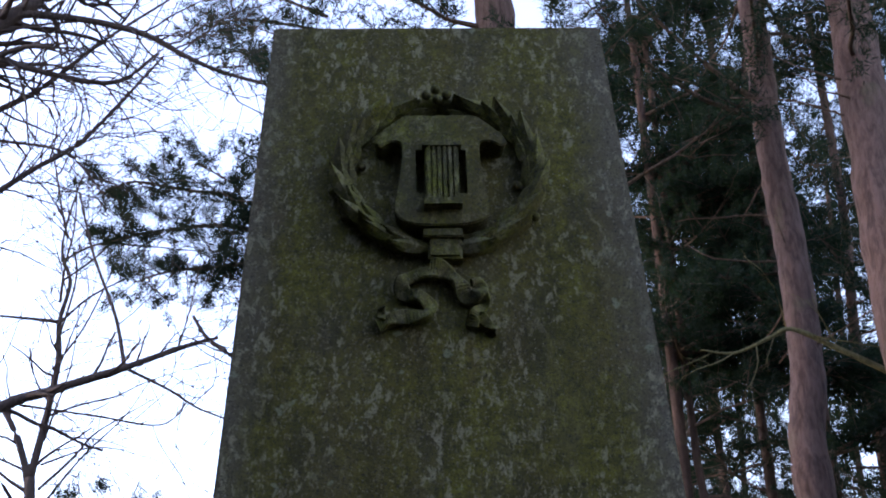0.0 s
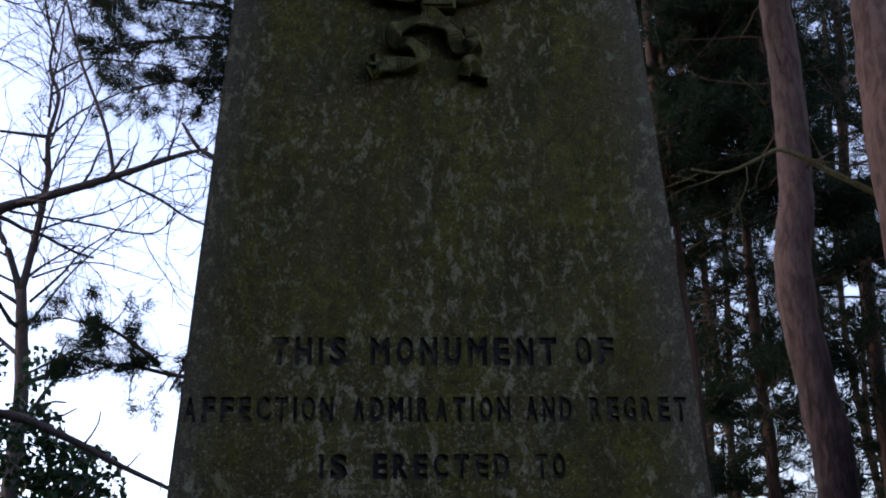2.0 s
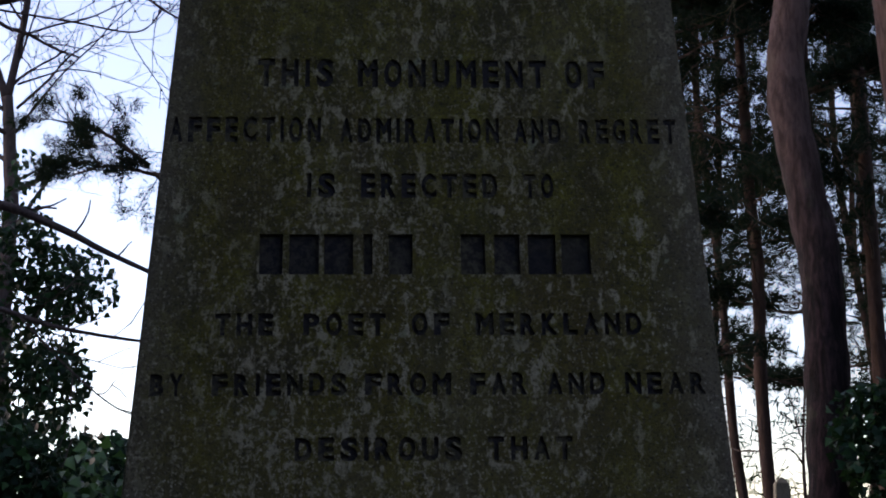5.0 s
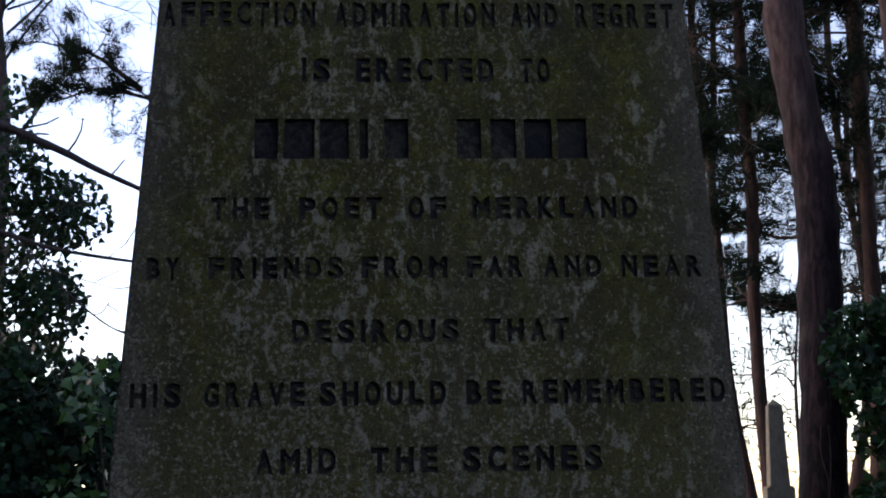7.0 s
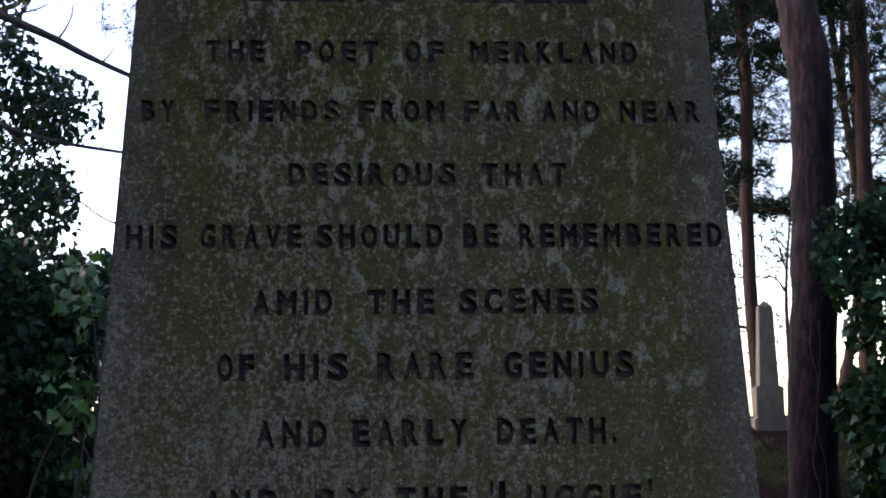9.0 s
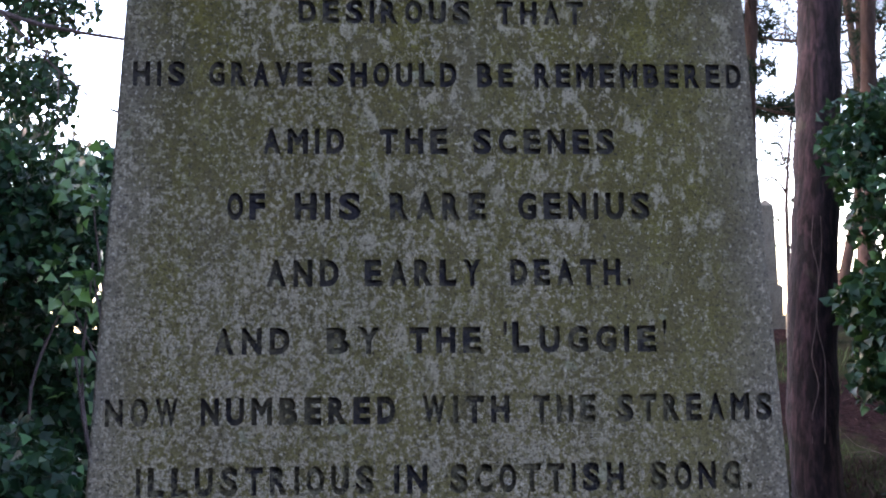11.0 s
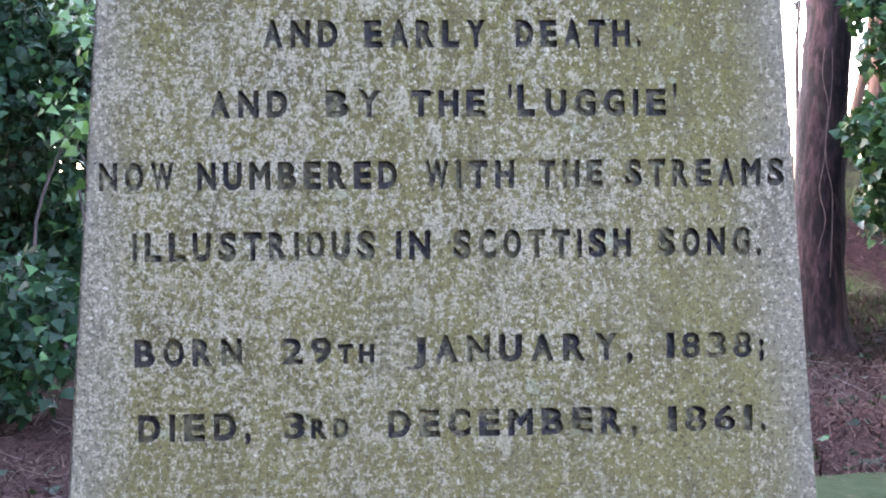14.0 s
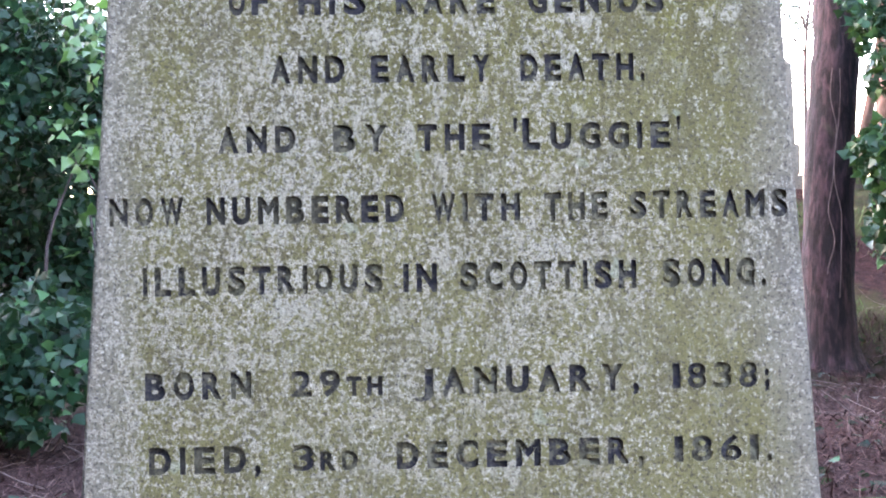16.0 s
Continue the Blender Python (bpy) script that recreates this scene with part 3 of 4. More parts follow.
def build_wreath():
    rng = random.Random(4)
    ring = Tubes()
    circle = [Vector((WX + WREATH_ACROSS * math.cos(a), -0.006, WZ + WREATH_UP * math.sin(a))) for a in (2 * math.pi * k / 64 + math.pi / 2 for k in range(65))]
    ring.add(circle, 0.021, 0.021, 8, 0.15)
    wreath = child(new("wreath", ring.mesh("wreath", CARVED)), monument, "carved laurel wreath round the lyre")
    wreath.matrix_local = FACE

    def carved(name, bm):
        ob = on_face(name, bm, CARVED, wreath)
        ob.matrix_parent_inverse = FACE.inverted()

    def leaf(a, heading, shift, length, width, high):
        at = Vector((WX + (WREATH_ACROSS + shift) * math.cos(a), 0.001, WZ + (WREATH_UP + shift) * math.sin(a)))
        bm = carved_leaf(length, width, high)
        bm.transform(Matrix.Translation(at) @ Matrix.Rotation(-heading, 4, "Y"))
        carved("wreath_leaf", bm)

    for side in (-1, 1):
        for k in range(8):
            a = -math.pi / 2 + side * (0.17 + k * 0.335)
            along = a + side * (math.pi / 2 + 0.20 + (0.22 if k == 7 else 0.0))
            leaf(a, along - side * rng.uniform(0.24, 0.46) * (1 - 0.09 * k), 0.004, rng.uniform(0.080, 0.102), rng.uniform(0.030, 0.038), rng.uniform(0.044, 0.056))
            leaf(a + side * 0.16, along + side * rng.uniform(0.10, 0.26), -0.008, rng.uniform(0.068, 0.084), rng.uniform(0.024, 0.032), rng.uniform(0.030, 0.038))
            leaf(a + side * 0.08, along + side * rng.uniform(-0.08, 0.08), 0.0, rng.uniform(0.070, 0.085), rng.uniform(0.026, 0.034), rng.uniform(0.038, 0.046))
            if k in (2, 3, 4):
                r = rng.choice((-0.036, 0.030))
                bm = bmesh.new()
                bmesh.ops.create_icosphere(bm, subdivisions=2, radius=0.011)
                bm.transform(Matrix.Translation((WX + (WREATH_ACROSS + r) * math.cos(a + side * 0.2), -0.012, WZ + (WREATH_UP + r) * math.sin(a + side * 0.2))))
                carved("berry", bm)
    for dx, dz in ((-0.025, 0.0), (0.0, -0.013), (0.022, 0.001), (-0.004, 0.016)):
        bm = bmesh.new()
        bmesh.ops.create_icosphere(bm, subdivisions=2, radius=0.012)
        bm.transform(Matrix.Translation((WX + dx, -0.036, 4.146 + dz)))
        carved("berry", bm)
    carved("wreath_band", solid([(WX - 0.030, WZ - 0.232), (WX + 0.044, WZ - 0.232), (WX + 0.044, WZ - 0.176), (WX - 0.030, WZ - 0.176)], -0.034, 0.002, 0.006))


build_wreath()


def ribbon(name, pts, wide, lift):
    """A carved ribbon that winds down the face: flat on top, undercut at its edges, rising and dipping in folds."""
    path = smooth_path([(x, 0, z) for x, z in pts], 6)
    bm = bmesh.new()
    rows = []
    n = len(path)
    for i, p in enumerate(path):
        d = (path[min(i + 1, n - 1)] - path[max(i - 1, 0)]).normalized()
        side = Vector((-d.z, 0, d.x)) * wide * (0.85 + 0.15 * math.sin(i * 0.5))
        high = -lift * (0.78 + 0.22 * math.sin(i * 0.55 + 0.8))
        tilt = 0.25 * math.sin(i * 0.4)
        rows.append([bm.verts.new(p + o) for o in (side * 0.6 + Vector((0, 0.002, 0)), side + Vector((0, high * (0.85 + tilt), 0)), side * 0.8 + Vector((0, high * (1 + tilt), 0)),
                                                   -side * 0.8 + Vector((0, high * (1 - tilt), 0)), -side + Vector((0, high * (0.85 - tilt), 0)), -side * 0.6 + Vector((0, 0.002, 0)))])
    for a, b in zip(rows, rows[1:]):
        for k in range(5):
            bm.faces.new((a[k], a[k + 1], b[k + 1], b[k]))
    bm.faces.new(rows[0])
    bm.faces.new(rows[-1][::-1])
    bmesh.ops.recalc_face_normals(bm, faces=bm.faces)
    return on_face(name, bm, CARVED, monument, "carved stone ribbon end")


ribbon("ribbon", [(-0.002, 3.676), (-0.048, 3.674), (-0.076, 3.654), (-0.076, 3.628), (-0.044, 3.618), (-0.020, 3.598), (-0.030, 3.573), (-0.072, 3.572), (-0.108, 3.560), (-0.130, 3.552)], 0.018, 0.032)
ribbon("ribbon", [(-0.108, 3.566), (-0.122, 3.576), (-0.122, 3.592)], 0.011, 0.026)
ribbon("ribbon", [(-0.020, 3.690), (0.016, 3.680), (0.042, 3.650), (0.056, 3.618), (0.078, 3.618), (0.084, 3.642), (0.076, 3.656)], 0.020, 0.034)
ribbon("ribbon", [(0.084, 3.622), (0.094, 3.600), (0.076, 3.576), (0.064, 3.548)], 0.015, 0.030)
ribbon("ribbon", [(0.078, 3.570), (0.098, 3.556), (0.120, 3.536)], 0.012, 0.028)


# ---- pines ----
def pine(path, r0, r1, first, last, reach, limbs, seed, label, group="", bark=None, tufts=1.0, toward=None, dead=3):
    """A Scots pine: a trunk along path, bare low down, with needled limbs between two heights."""
    rng = random.Random(seed)
    nrng = np.random.default_rng(seed)
    pts = smooth_path(path, 6)
    base = Vector((pts[0].x, pts[0].y, ground_z(pts[0].x, pts[0].y) - 0.08))
    tree = holder("pine_tree", base, label, "tree", group)
    local = [p - base for p in pts]
    trunk = Tubes()
    trunk.add(local, r0, r1, 14, 0.16, r0 * 0.45)
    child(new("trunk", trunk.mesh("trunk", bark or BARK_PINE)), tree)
    places, ways = [], []
    for k in range(limbs + dead):
        wood = Tubes()
        bare = k >= limbs
        z = rng.uniform(first - 2.5, first) if bare else first + (last - first) * (k + rng.random()) / limbs
        i = min(range(len(pts)), key=lambda q: abs(pts[q].z - z))
        a = rng.uniform(0, 2 * math.pi)
        if toward is not None and not bare and rng.random() < 0.7:
            a = toward + rng.gauss(0, 0.6)
        t = (z - first) / max(0.1, last - first)
        length = rng.uniform(0.4, 1.2) if bare else reach * rng.uniform(0.6, 1.1) * (1.0 - 0.45 * max(0, t))
        d = Vector((math.cos(a), math.sin(a), rng.uniform(-0.15, 0.35)))
        p, line_pts = local[i].copy(), [local[i].copy()]
        n = 7
        for s in range(n):
            d = (d + Vector((rng.gauss(0, 0.12), rng.gauss(0, 0.12), rng.gauss(0.02, 0.12)))).normalized()
            p = p + d * length / n
            line_pts.append(p.copy())
        wood.add(line_pts, 0.013 if bare else r0 * 0.09 + 0.012, 0.005, 5)
        for s in range(2, n + 1) if not bare else ():
            for _ in range(rng.randint(1, 3)):
                w = Vector((rng.gauss(0, 1), rng.gauss(0, 1), rng.gauss(0.2, 0.5))).normalized()
                tips = []
                wood.twig(rng, line_pts[s], d * 0.4 + w, rng.uniform(0.3, 0.75), 0.008, 1, tips=tips)
                for q, g in tips:
                    if rng.random() < tufts:
                        places.append(q)
                        ways.append((g + Vector((0, 0, 0.35))).normalized())
        child(new("limb", wood.mesh("limb", BARK_LIMB)), tree)
    if places:
        crown = child(new("crown", needle_mesh("crown", places, ways, nrng)), tree)
        crown["kind"] = "stuff"
    return tree


BIG = "tall Scots pine with pinkish flaking bark on the needle-strewn bank"
# the crooked trunk beside the stone
bent_pine = pine([(3.14, 7.40, 0.06), (3.09, 7.45, 0.60), (3.10, 7.50, 1.20), (3.16, 7.57, 1.95), (3.22, 7.63, 2.55), (3.27, 7.70, 3.4), (3.30, 7.77, 4.2), (3.24, 7.83, 4.85), (3.18, 7.88, 5.55),
      (3.25, 7.93, 6.1), (3.33, 7.98, 6.64), (3.38, 8.07, 7.7), (3.37, 8.14, 8.5), (3.42, 8.24, 9.6), (3.45, 8.3, 10.5), (3.4, 8.4, 12.5), (3.4, 8.5, 14.5)],
     0.190, 0.112, 9.0, 14.3, 2.4, 22, 11, "tall Scots pine with a bent pinkish trunk on the bank", "pines on the bank", dead=9)
pine([(3.98, 6.72, 0.0), (3.94, 6.8, 2.0), (3.86, 6.95, 4.5), (3.83, 7.05, 6.5), (3.87, 7.12, 7.4), (3.92, 7.2, 8.4), (4.0, 7.3, 9.8), (4.15, 7.4, 12), (4.2, 7.5, 14)],
     0.250, 0.17, 9.0, 14, 2.6, 20, 12, BIG, "pines on the bank", dead=8)
THIN = "slender Scots pine with orange-brown bark and sparse dark needles"
pine([(4.40, 13.05, 1.3), (4.38, 13.10, 2.1), (4.38, 13.26, 3.8), (4.45, 13.3, 5.4), (4.41, 13.3, 6.3), (4.43, 13.35, 7.5), (4.5, 13.6, 8.4), (4.6, 13.7, 11), (4.6, 13.8, 15)],
     0.088, 0.05, 5.0, 15, 1.9, 26, 13, THIN, "pines on the bank", BARK_FAR)
pine([(5.7, 13.3, 1.4), (5.88, 13.5, 3.4), (5.93, 13.58, 4.6), (5.97, 13.6, 6.0), (5.98, 13.6, 7.3), (5.96, 13.6, 8.3), (5.86, 13.62, 8.9), (5.98, 13.65, 10.2), (6.25, 14.15, 11.3), (6.3, 14.2, 15)],
     0.10, 0.06, 5.5, 15, 2.0, 26, 14, THIN, "pines on the bank", BARK_FAR)
pine([(3.6, 12.1, 1.2), (3.55, 12.3, 3.2), (3.49, 12.38, 4.3), (3.45, 12.47, 5.3), (3.44, 12.57, 6.6), (3.40, 12.63, 7.4), (3.4, 12.7, 10), (3.4, 12.8, 14)],
     0.065, 0.04, 6.5, 14, 1.8, 24, 15, THIN, "pines on the bank", BARK_FAR)
pine([(4.75, 15.0, 1.5), (4.6, 15.32, 3.3), (4.58, 15.43, 4.7), (4.57, 15.52, 5.9), (4.4, 15.6, 9), (4.3, 15.7, 15)], 0.075, 0.04, 4.8, 15, 1.8, 24, 16, THIN, "pines on the bank", BARK_FAR)
pine([(1.2, 8.5, 0.2), (1.1, 8.6, 4), (1.02, 8.75, 8), (0.98, 8.88, 10.6), (0.95, 8.95, 11.6), (0.9, 9, 14)], 0.25, 0.17, 7.6, 14, 3.0, 20, 17,
     "tall Scots pine with limbs reaching out behind the stone", "pines on the bank", toward=math.pi, dead=2)
frng = random.Random(8)
for k in range(12):
    fx, fy = 4.6 + 8.5 * frng.random() + k * 0.12, 16.5 + 13 * frng.random()
    fz, top = ground_z(fx, fy), frng.uniform(14, 19)
    pine([(fx, fy, fz), (fx + frng.gauss(0, 0.15), fy, 5), (fx + frng.gauss(0, 0.25), fy, 10), (fx + frng.gauss(0, 0.3), fy, top)],
         frng.uniform(0.09, 0.14), 0.05, frng.uniform(4.6, 7.5), top, 2.3, 26, 40 + k, THIN, "pines on the bank", BARK_FAR, 0.7)



# dense dark boughs in flat layers among the far pines
def layered_pine(x, y, top, r, layers, seed, label):
    """layers: height, heading, reach and how many tufts along each bough."""
    rng, nrng = random.Random(seed), np.random.default_rng(seed)
    base = Vector((x, y, ground_z(x, y) - 0.08))
    tree = holder("pine_tree", base, label, "tree", "pines on the bank")
    trunk = Tubes()
    line_pts = smooth_path([(0, 0, 0), (rng.gauss(0, 0.1), 0, top * 0.35), (rng.gauss(0, 0.15), 0, top * 0.7), (0, 0, top - base.z)], 6)
    trunk.add(line_pts, r, r * 0.4, 10, 0.15, r * 0.4)
    child(new("trunk", trunk.mesh("trunk", BARK_FAR)), tree)
    places, ways = [], []
    for z, heading, reach, tufts in layers:
        wood = Tubes()
        at = min(line_pts, key=lambda q: abs(q.z + base.z - z))
        d = Vector((math.cos(heading), math.sin(heading), rng.uniform(-0.1, 0.2)))
        pts = [at.copy()]
        for _ in range(7):
            d = (d + Vector((rng.gauss(0, 0.12), rng.gauss(0, 0.12), rng.gauss(0.01, 0.08)))).normalized()
            pts.append(pts[-1] + d * reach / 7)
        wood.add(pts, 0.028, 0.007, 5)
        for _ in range(tufts // 6):
            q = pts[rng.randint(2, 7)]
            out = Vector((rng.gauss(0, 1), rng.gauss(0, 1), rng.gauss(0.05, 0.16))).normalized() * rng.uniform(0.25, 0.8)
            wood.add([q, q + out * 0.5 + Vector((0, 0, 0.03)), q + out], 0.008, 0.003, 3)
            for k in range(6):
                places.append(q + out * (0.35 + 0.13 * k) + Vector((rng.gauss(0, 0.05), rng.gauss(0, 0.05), rng.gauss(0.02, 0.05))))
                ways.append((out.normalized() + Vector((0, 0, 0.5))).normalized())
        child(new("limb", wood.mesh("limb", BARK_LIMB)), tree)
    child(new("crown", needle_mesh("crown", places, ways, nrng, 26, 0.10, 0.008)), tree)["kind"] = "stuff"
    return tree


lrng = random.Random(19)
DENSE = "dark pine with dense layered boughs of needles"


def layers_between(low, high, count, facing, reach, tufts):
    return [(low + (high - low) * (k + lrng.random()) / count, facing + lrng.gauss(0, 0.7), reach * lrng.uniform(0.7, 1.15), tufts) for k in range(count)]


layered_pine(3.15, 12.6, 15.0, 0.09, layers_between(8.3, 11.6, 18, 0.2, 1.5, 110) + layers_between(11.6, 14.0, 8, 0.2, 1.7, 90) + layers_between(3.6, 6.2, 4, 0.1, 1.4, 60), 201, DENSE)
layered_pine(4.8, 12.6, 14.0, 0.08, layers_between(6.5, 8.3, 5, 0.0, 1.2, 110) + layers_between(8.6, 11.0, 6, math.pi, 1.3, 110), 202, DENSE)
layered_pine(5.45, 14.5, 15.0, 0.07, layers_between(3.2, 7.0, 6, math.pi, 1.5, 50) + layers_between(10.0, 13.5, 8, 3.4, 1.6, 110), 203, DENSE)
layered_pine(7.6, 15.5, 14.0, 0.09, layers_between(4.0, 9.5, 9, math.pi, 1.8, 60), 204, DENSE)


# the mossy limb that crosses in front of the bent trunk
def build_limb():
    rng = random.Random(5)
    limb = Tubes()
    main = smooth_path([(3.95, 7.25, 5.9), (3.83, 7.25, 6.05), (3.36, 7.30, 6.35), (3.03, 7.32, 6.53), (2.84, 7.33, 6.46), (2.55, 7.34, 6.34), (2.29, 7.34, 6.37)], 5)
    limb.add(main, 0.030, 0.009, 7, 0.2)
    for k in range(4, len(main), 3):
        limb.twig(rng, main[k], Vector((rng.gauss(0, 0.6), -0.2, rng.gauss(-0.2, 0.7))), rng.uniform(0.3, 0.8), 0.007, 1)
    ob = new("pine_branch", limb.mesh("pine_branch", BARK_MOSS))
    tagged(ob, "crooked mossy dead pine branch growing from a pine", "branch")


build_limb()


# ---- bare trees against the sky ----
def bare_tree(name, place, label, guides, seed, level, twig_len, every=2):
    """Limbs along guide lines, each with forking twigs."""
    rng = random.Random(seed)
    tree = holder(name, place, label, "tree")
    for pts, r0, r1 in guides:
        tubes = Tubes()
        path = [p - Vector(place) for p in smooth_path(pts, 6)]
        tubes.add(path, r0, r1, 8, 0.12)
        for k in range(1, len(path), every):
            ahead = (path[k] - path[k - 1]).normalized()
            side = ahead.orthogonal().normalized()
            side.rotate(Matrix.Rotation(rng.uniform(0, 6.28), 3, ahead))
            r = r0 + (r1 - r0) * k / len(path)
            tubes.twig(rng, path[k], ahead * 0.6 + side * 0.8, twig_len * rng.uniform(0.5, 1.2), max(0.0055, r * 0.4), level, finest=0.0042)
        child(new("limb", tubes.mesh("limb", BARK_BARE)), tree)
    return tree


bare_tree("bare_tree", (-4.9, 7.9, 0.0), "leafless broadleaf tree with dark arching limbs and fine twigs", [
    ([(-4.9, 7.9, -0.1), (-4.95, 7.9, 3.0), (-4.85, 7.9, 6.0), (-4.6, 7.85, 8.0), (-4.1, 7.8, 9.4), (-3.68, 7.82, 9.9), (-3.31, 7.84, 10.25), (-2.9, 7.9, 10.7)], 0.16, 0.05),
    ([(-4.1, 7.8, 9.4), (-3.69, 7.82, 9.97), (-3.08, 7.82, 9.99), (-2.38, 7.81, 9.80), (-1.95, 7.79, 9.52), (-1.58, 7.77, 9.32), (-1.0, 7.75, 9.12)], 0.045, 0.014),
    ([(-4.2, 7.8, 9.2), (-3.72, 7.79, 9.5), (-3.30, 7.77, 9.37), (-2.79, 7.76, 9.23), (-2.49, 7.77, 9.26), (-2.21, 7.79, 9.56)], 0.040, 0.014),
    ([(-4.5, 7.9, 8.4), (-3.81, 8.26, 9.21), (-3.43, 8.28, 9.47), (-3.2, 8.3, 9.71), (-2.87, 8.33, 10.09), (-2.27, 8.38, 10.64)], 0.036, 0.012),
    ([(-4.7, 7.9, 7.2), (-3.67, 8.19, 8.29), (-3.32, 8.22, 8.60), (-2.95, 8.24, 8.88), (-2.61, 8.28, 9.37), (-2.27, 8.32, 9.91)], 0.034, 0.011),
    ([(-4.6, 8.0, 9.0), (-3.77, 8.24, 8.94), (-3.14, 8.23, 8.82), (-2.86, 8.22, 8.59), (-2.65, 8.19, 8.28)], 0.020, 0.007),
], 21, 2, 0.95, 1)
bare_tree("bare_tree", (-4.6, 7.4, 0.0), "leafless tree with a long rising limb and thin crossing twigs", [
    ([(-4.6, 7.4, -0.1), (-4.6, 7.45, 3.0), (-4.3, 7.5, 5.0), (-3.26, 7.61, 6.00), (-2.73, 7.63, 6.23), (-2.22, 7.64, 6.41), (-1.75, 7.66, 6.60), (-1.50, 7.66, 6.67)], 0.075, 0.012),
    ([(-2.22, 7.64, 6.41), (-2.34, 7.68, 6.88), (-2.58, 7.73, 7.47), (-2.77, 7.78, 8.10)], 0.018, 0.009),
    ([(-2.22, 7.64, 6.41), (-1.85, 7.63, 6.21), (-1.62, 7.61, 6.05), (-1.30, 7.61, 5.92)], 0.014, 0.007),
    ([(-3.0, 7.62, 6.1), (-2.4, 7.62, 6.0), (-1.9, 7.62, 5.92), (-1.7, 7.6, 6.1)], 0.011, 0.006),
], 22, 2, 0.75, 2)
def fork_limbs():
    rng = random.Random(71)
    limbs = [
        ([(-3.9, 11.6, -0.1), (-3.85, 11.65, 2.5), (-3.89, 11.71, 4.54), (-3.90, 11.80, 5.69), (-3.97, 11.85, 6.39), (-4.04, 11.90, 6.95)], 0.12, 0.06),
        ([(-4.04, 11.90, 6.93), (-3.95, 11.96, 7.73), (-3.91, 12.01, 8.36), (-3.96, 12.05, 8.88), (-3.90, 12.09, 9.41), (-4.05, 12.13, 9.88), (-3.98, 12.17, 10.6), (-3.8, 12.2, 11.4)], 0.048, 0.006),
        ([(-3.96, 12.05, 8.88), (-4.26, 12.05, 8.92), (-4.9, 12.06, 9.0)], 0.028, 0.012),
        ([(-4.04, 11.90, 6.93), (-4.29, 11.94, 7.53), (-4.58, 11.98, 8.02), (-4.9, 12, 9.0)], 0.045, 0.014),
    ]
    for k in range(15):
        z = 6.0 + 4.2 * k / 15
        p = Vector((-3.95, 11.95, z))
        d = Vector((rng.uniform(0.1, 1.0), rng.uniform(-0.4, 0.3), rng.uniform(0.25, 1.0))).normalized()
        pts = [p.copy()]
        for _ in range(4):
            d = (d + Vector((rng.gauss(0, 0.25), rng.gauss(0, 0.15), rng.gauss(0, 0.25)))).normalized()
            p = p + d * rng.uniform(0.35, 0.6)
            pts.append(p.copy())
        limbs.append((pts, rng.uniform(0.012, 0.02), 0.005))
    return limbs


bare_tree("bare_tree", (-3.9, 11.6, 0.0), "leafless forked tree rising out of an ivy mass", fork_limbs(), 23, 2, 0.8, 3)
bare_tree("bare_tree", (-3.6, 5.2, 0.0), "low leafless branch crossing in front of ivy", [
    ([(-3.6, 5.2, -0.1), (-3.5, 5.2, 2.5), (-2.9, 5.18, 3.8), (-2.24, 5.14, 3.87), (-1.83, 5.12, 3.73), (-1.54, 5.11, 3.58), (-1.2, 5.10, 3.42)], 0.045, 0.011),
], 24, 0, 0.3, 5)
bare_tree("bare_tree", (-3.7, 6.3, 0.0), "thin leafless sapling with drooping side branches", [
    ([(-3.7, 6.3, -0.1), (-3.5, 6.3, 2.2), (-2.9, 6.31, 3.5), (-2.49, 6.31, 3.52), (-2.07, 6.30, 3.39), (-1.56, 6.29, 3.30), (-1.3, 6.29, 3.28)], 0.03, 0.006),
    ([(-2.3, 6.3, 3.46), (-2.0, 6.3, 3.15), (-1.7, 6.3, 2.9), (-1.45, 6.3, 2.8)], 0.008, 0.004),
], 25, 1, 0.5, 3)
bare_tree("dead_branch", (-0.9, 6.48, 0.0), "broken dead branch stub of a pine behind the stone", [
    ([(-0.7, 6.6, 0.0), (-0.6, 6.6, 3.0), (-0.8, 6.5, 5.4), (-1.2, 6.5, 5.96), (-1.41, 6.52, 6.14), (-1.53, 6.53, 6.33)], 0.035, 0.012),
    ([(-0.7, 6.55, 4.2), (-1.0, 6.5, 4.6), (-1.22, 6.5, 4.72), (-1.36, 6.5, 4.62), (-1.5, 6.5, 4.36)], 0.022, 0.008),
], 26, 0, 0.4, 6)


bare_tree("bare_tree", (5.37, 15.0, 1.6), "thin dark leafless tree on the bank beside the obelisk", [
    ([(5.37, 15.0, 1.5), (5.37, 15.0, 2.3), (5.36, 15.0, 3.0), (5.38, 15.0, 3.45), (5.43, 15.0, 3.95), (5.5, 15.0, 4.6)], 0.034, 0.012),
    ([(5.37, 15.0, 3.2), (5.25, 15.0, 3.38), (5.12, 15.0, 3.42), (5.0, 15.0, 3.36)], 0.016, 0.007),
    ([(5.38, 15.0, 3.5), (5.3, 15.0, 3.8), (5.25, 15.0, 4.2)], 0.014, 0.006),
], 27, 1, 0.4, 4)


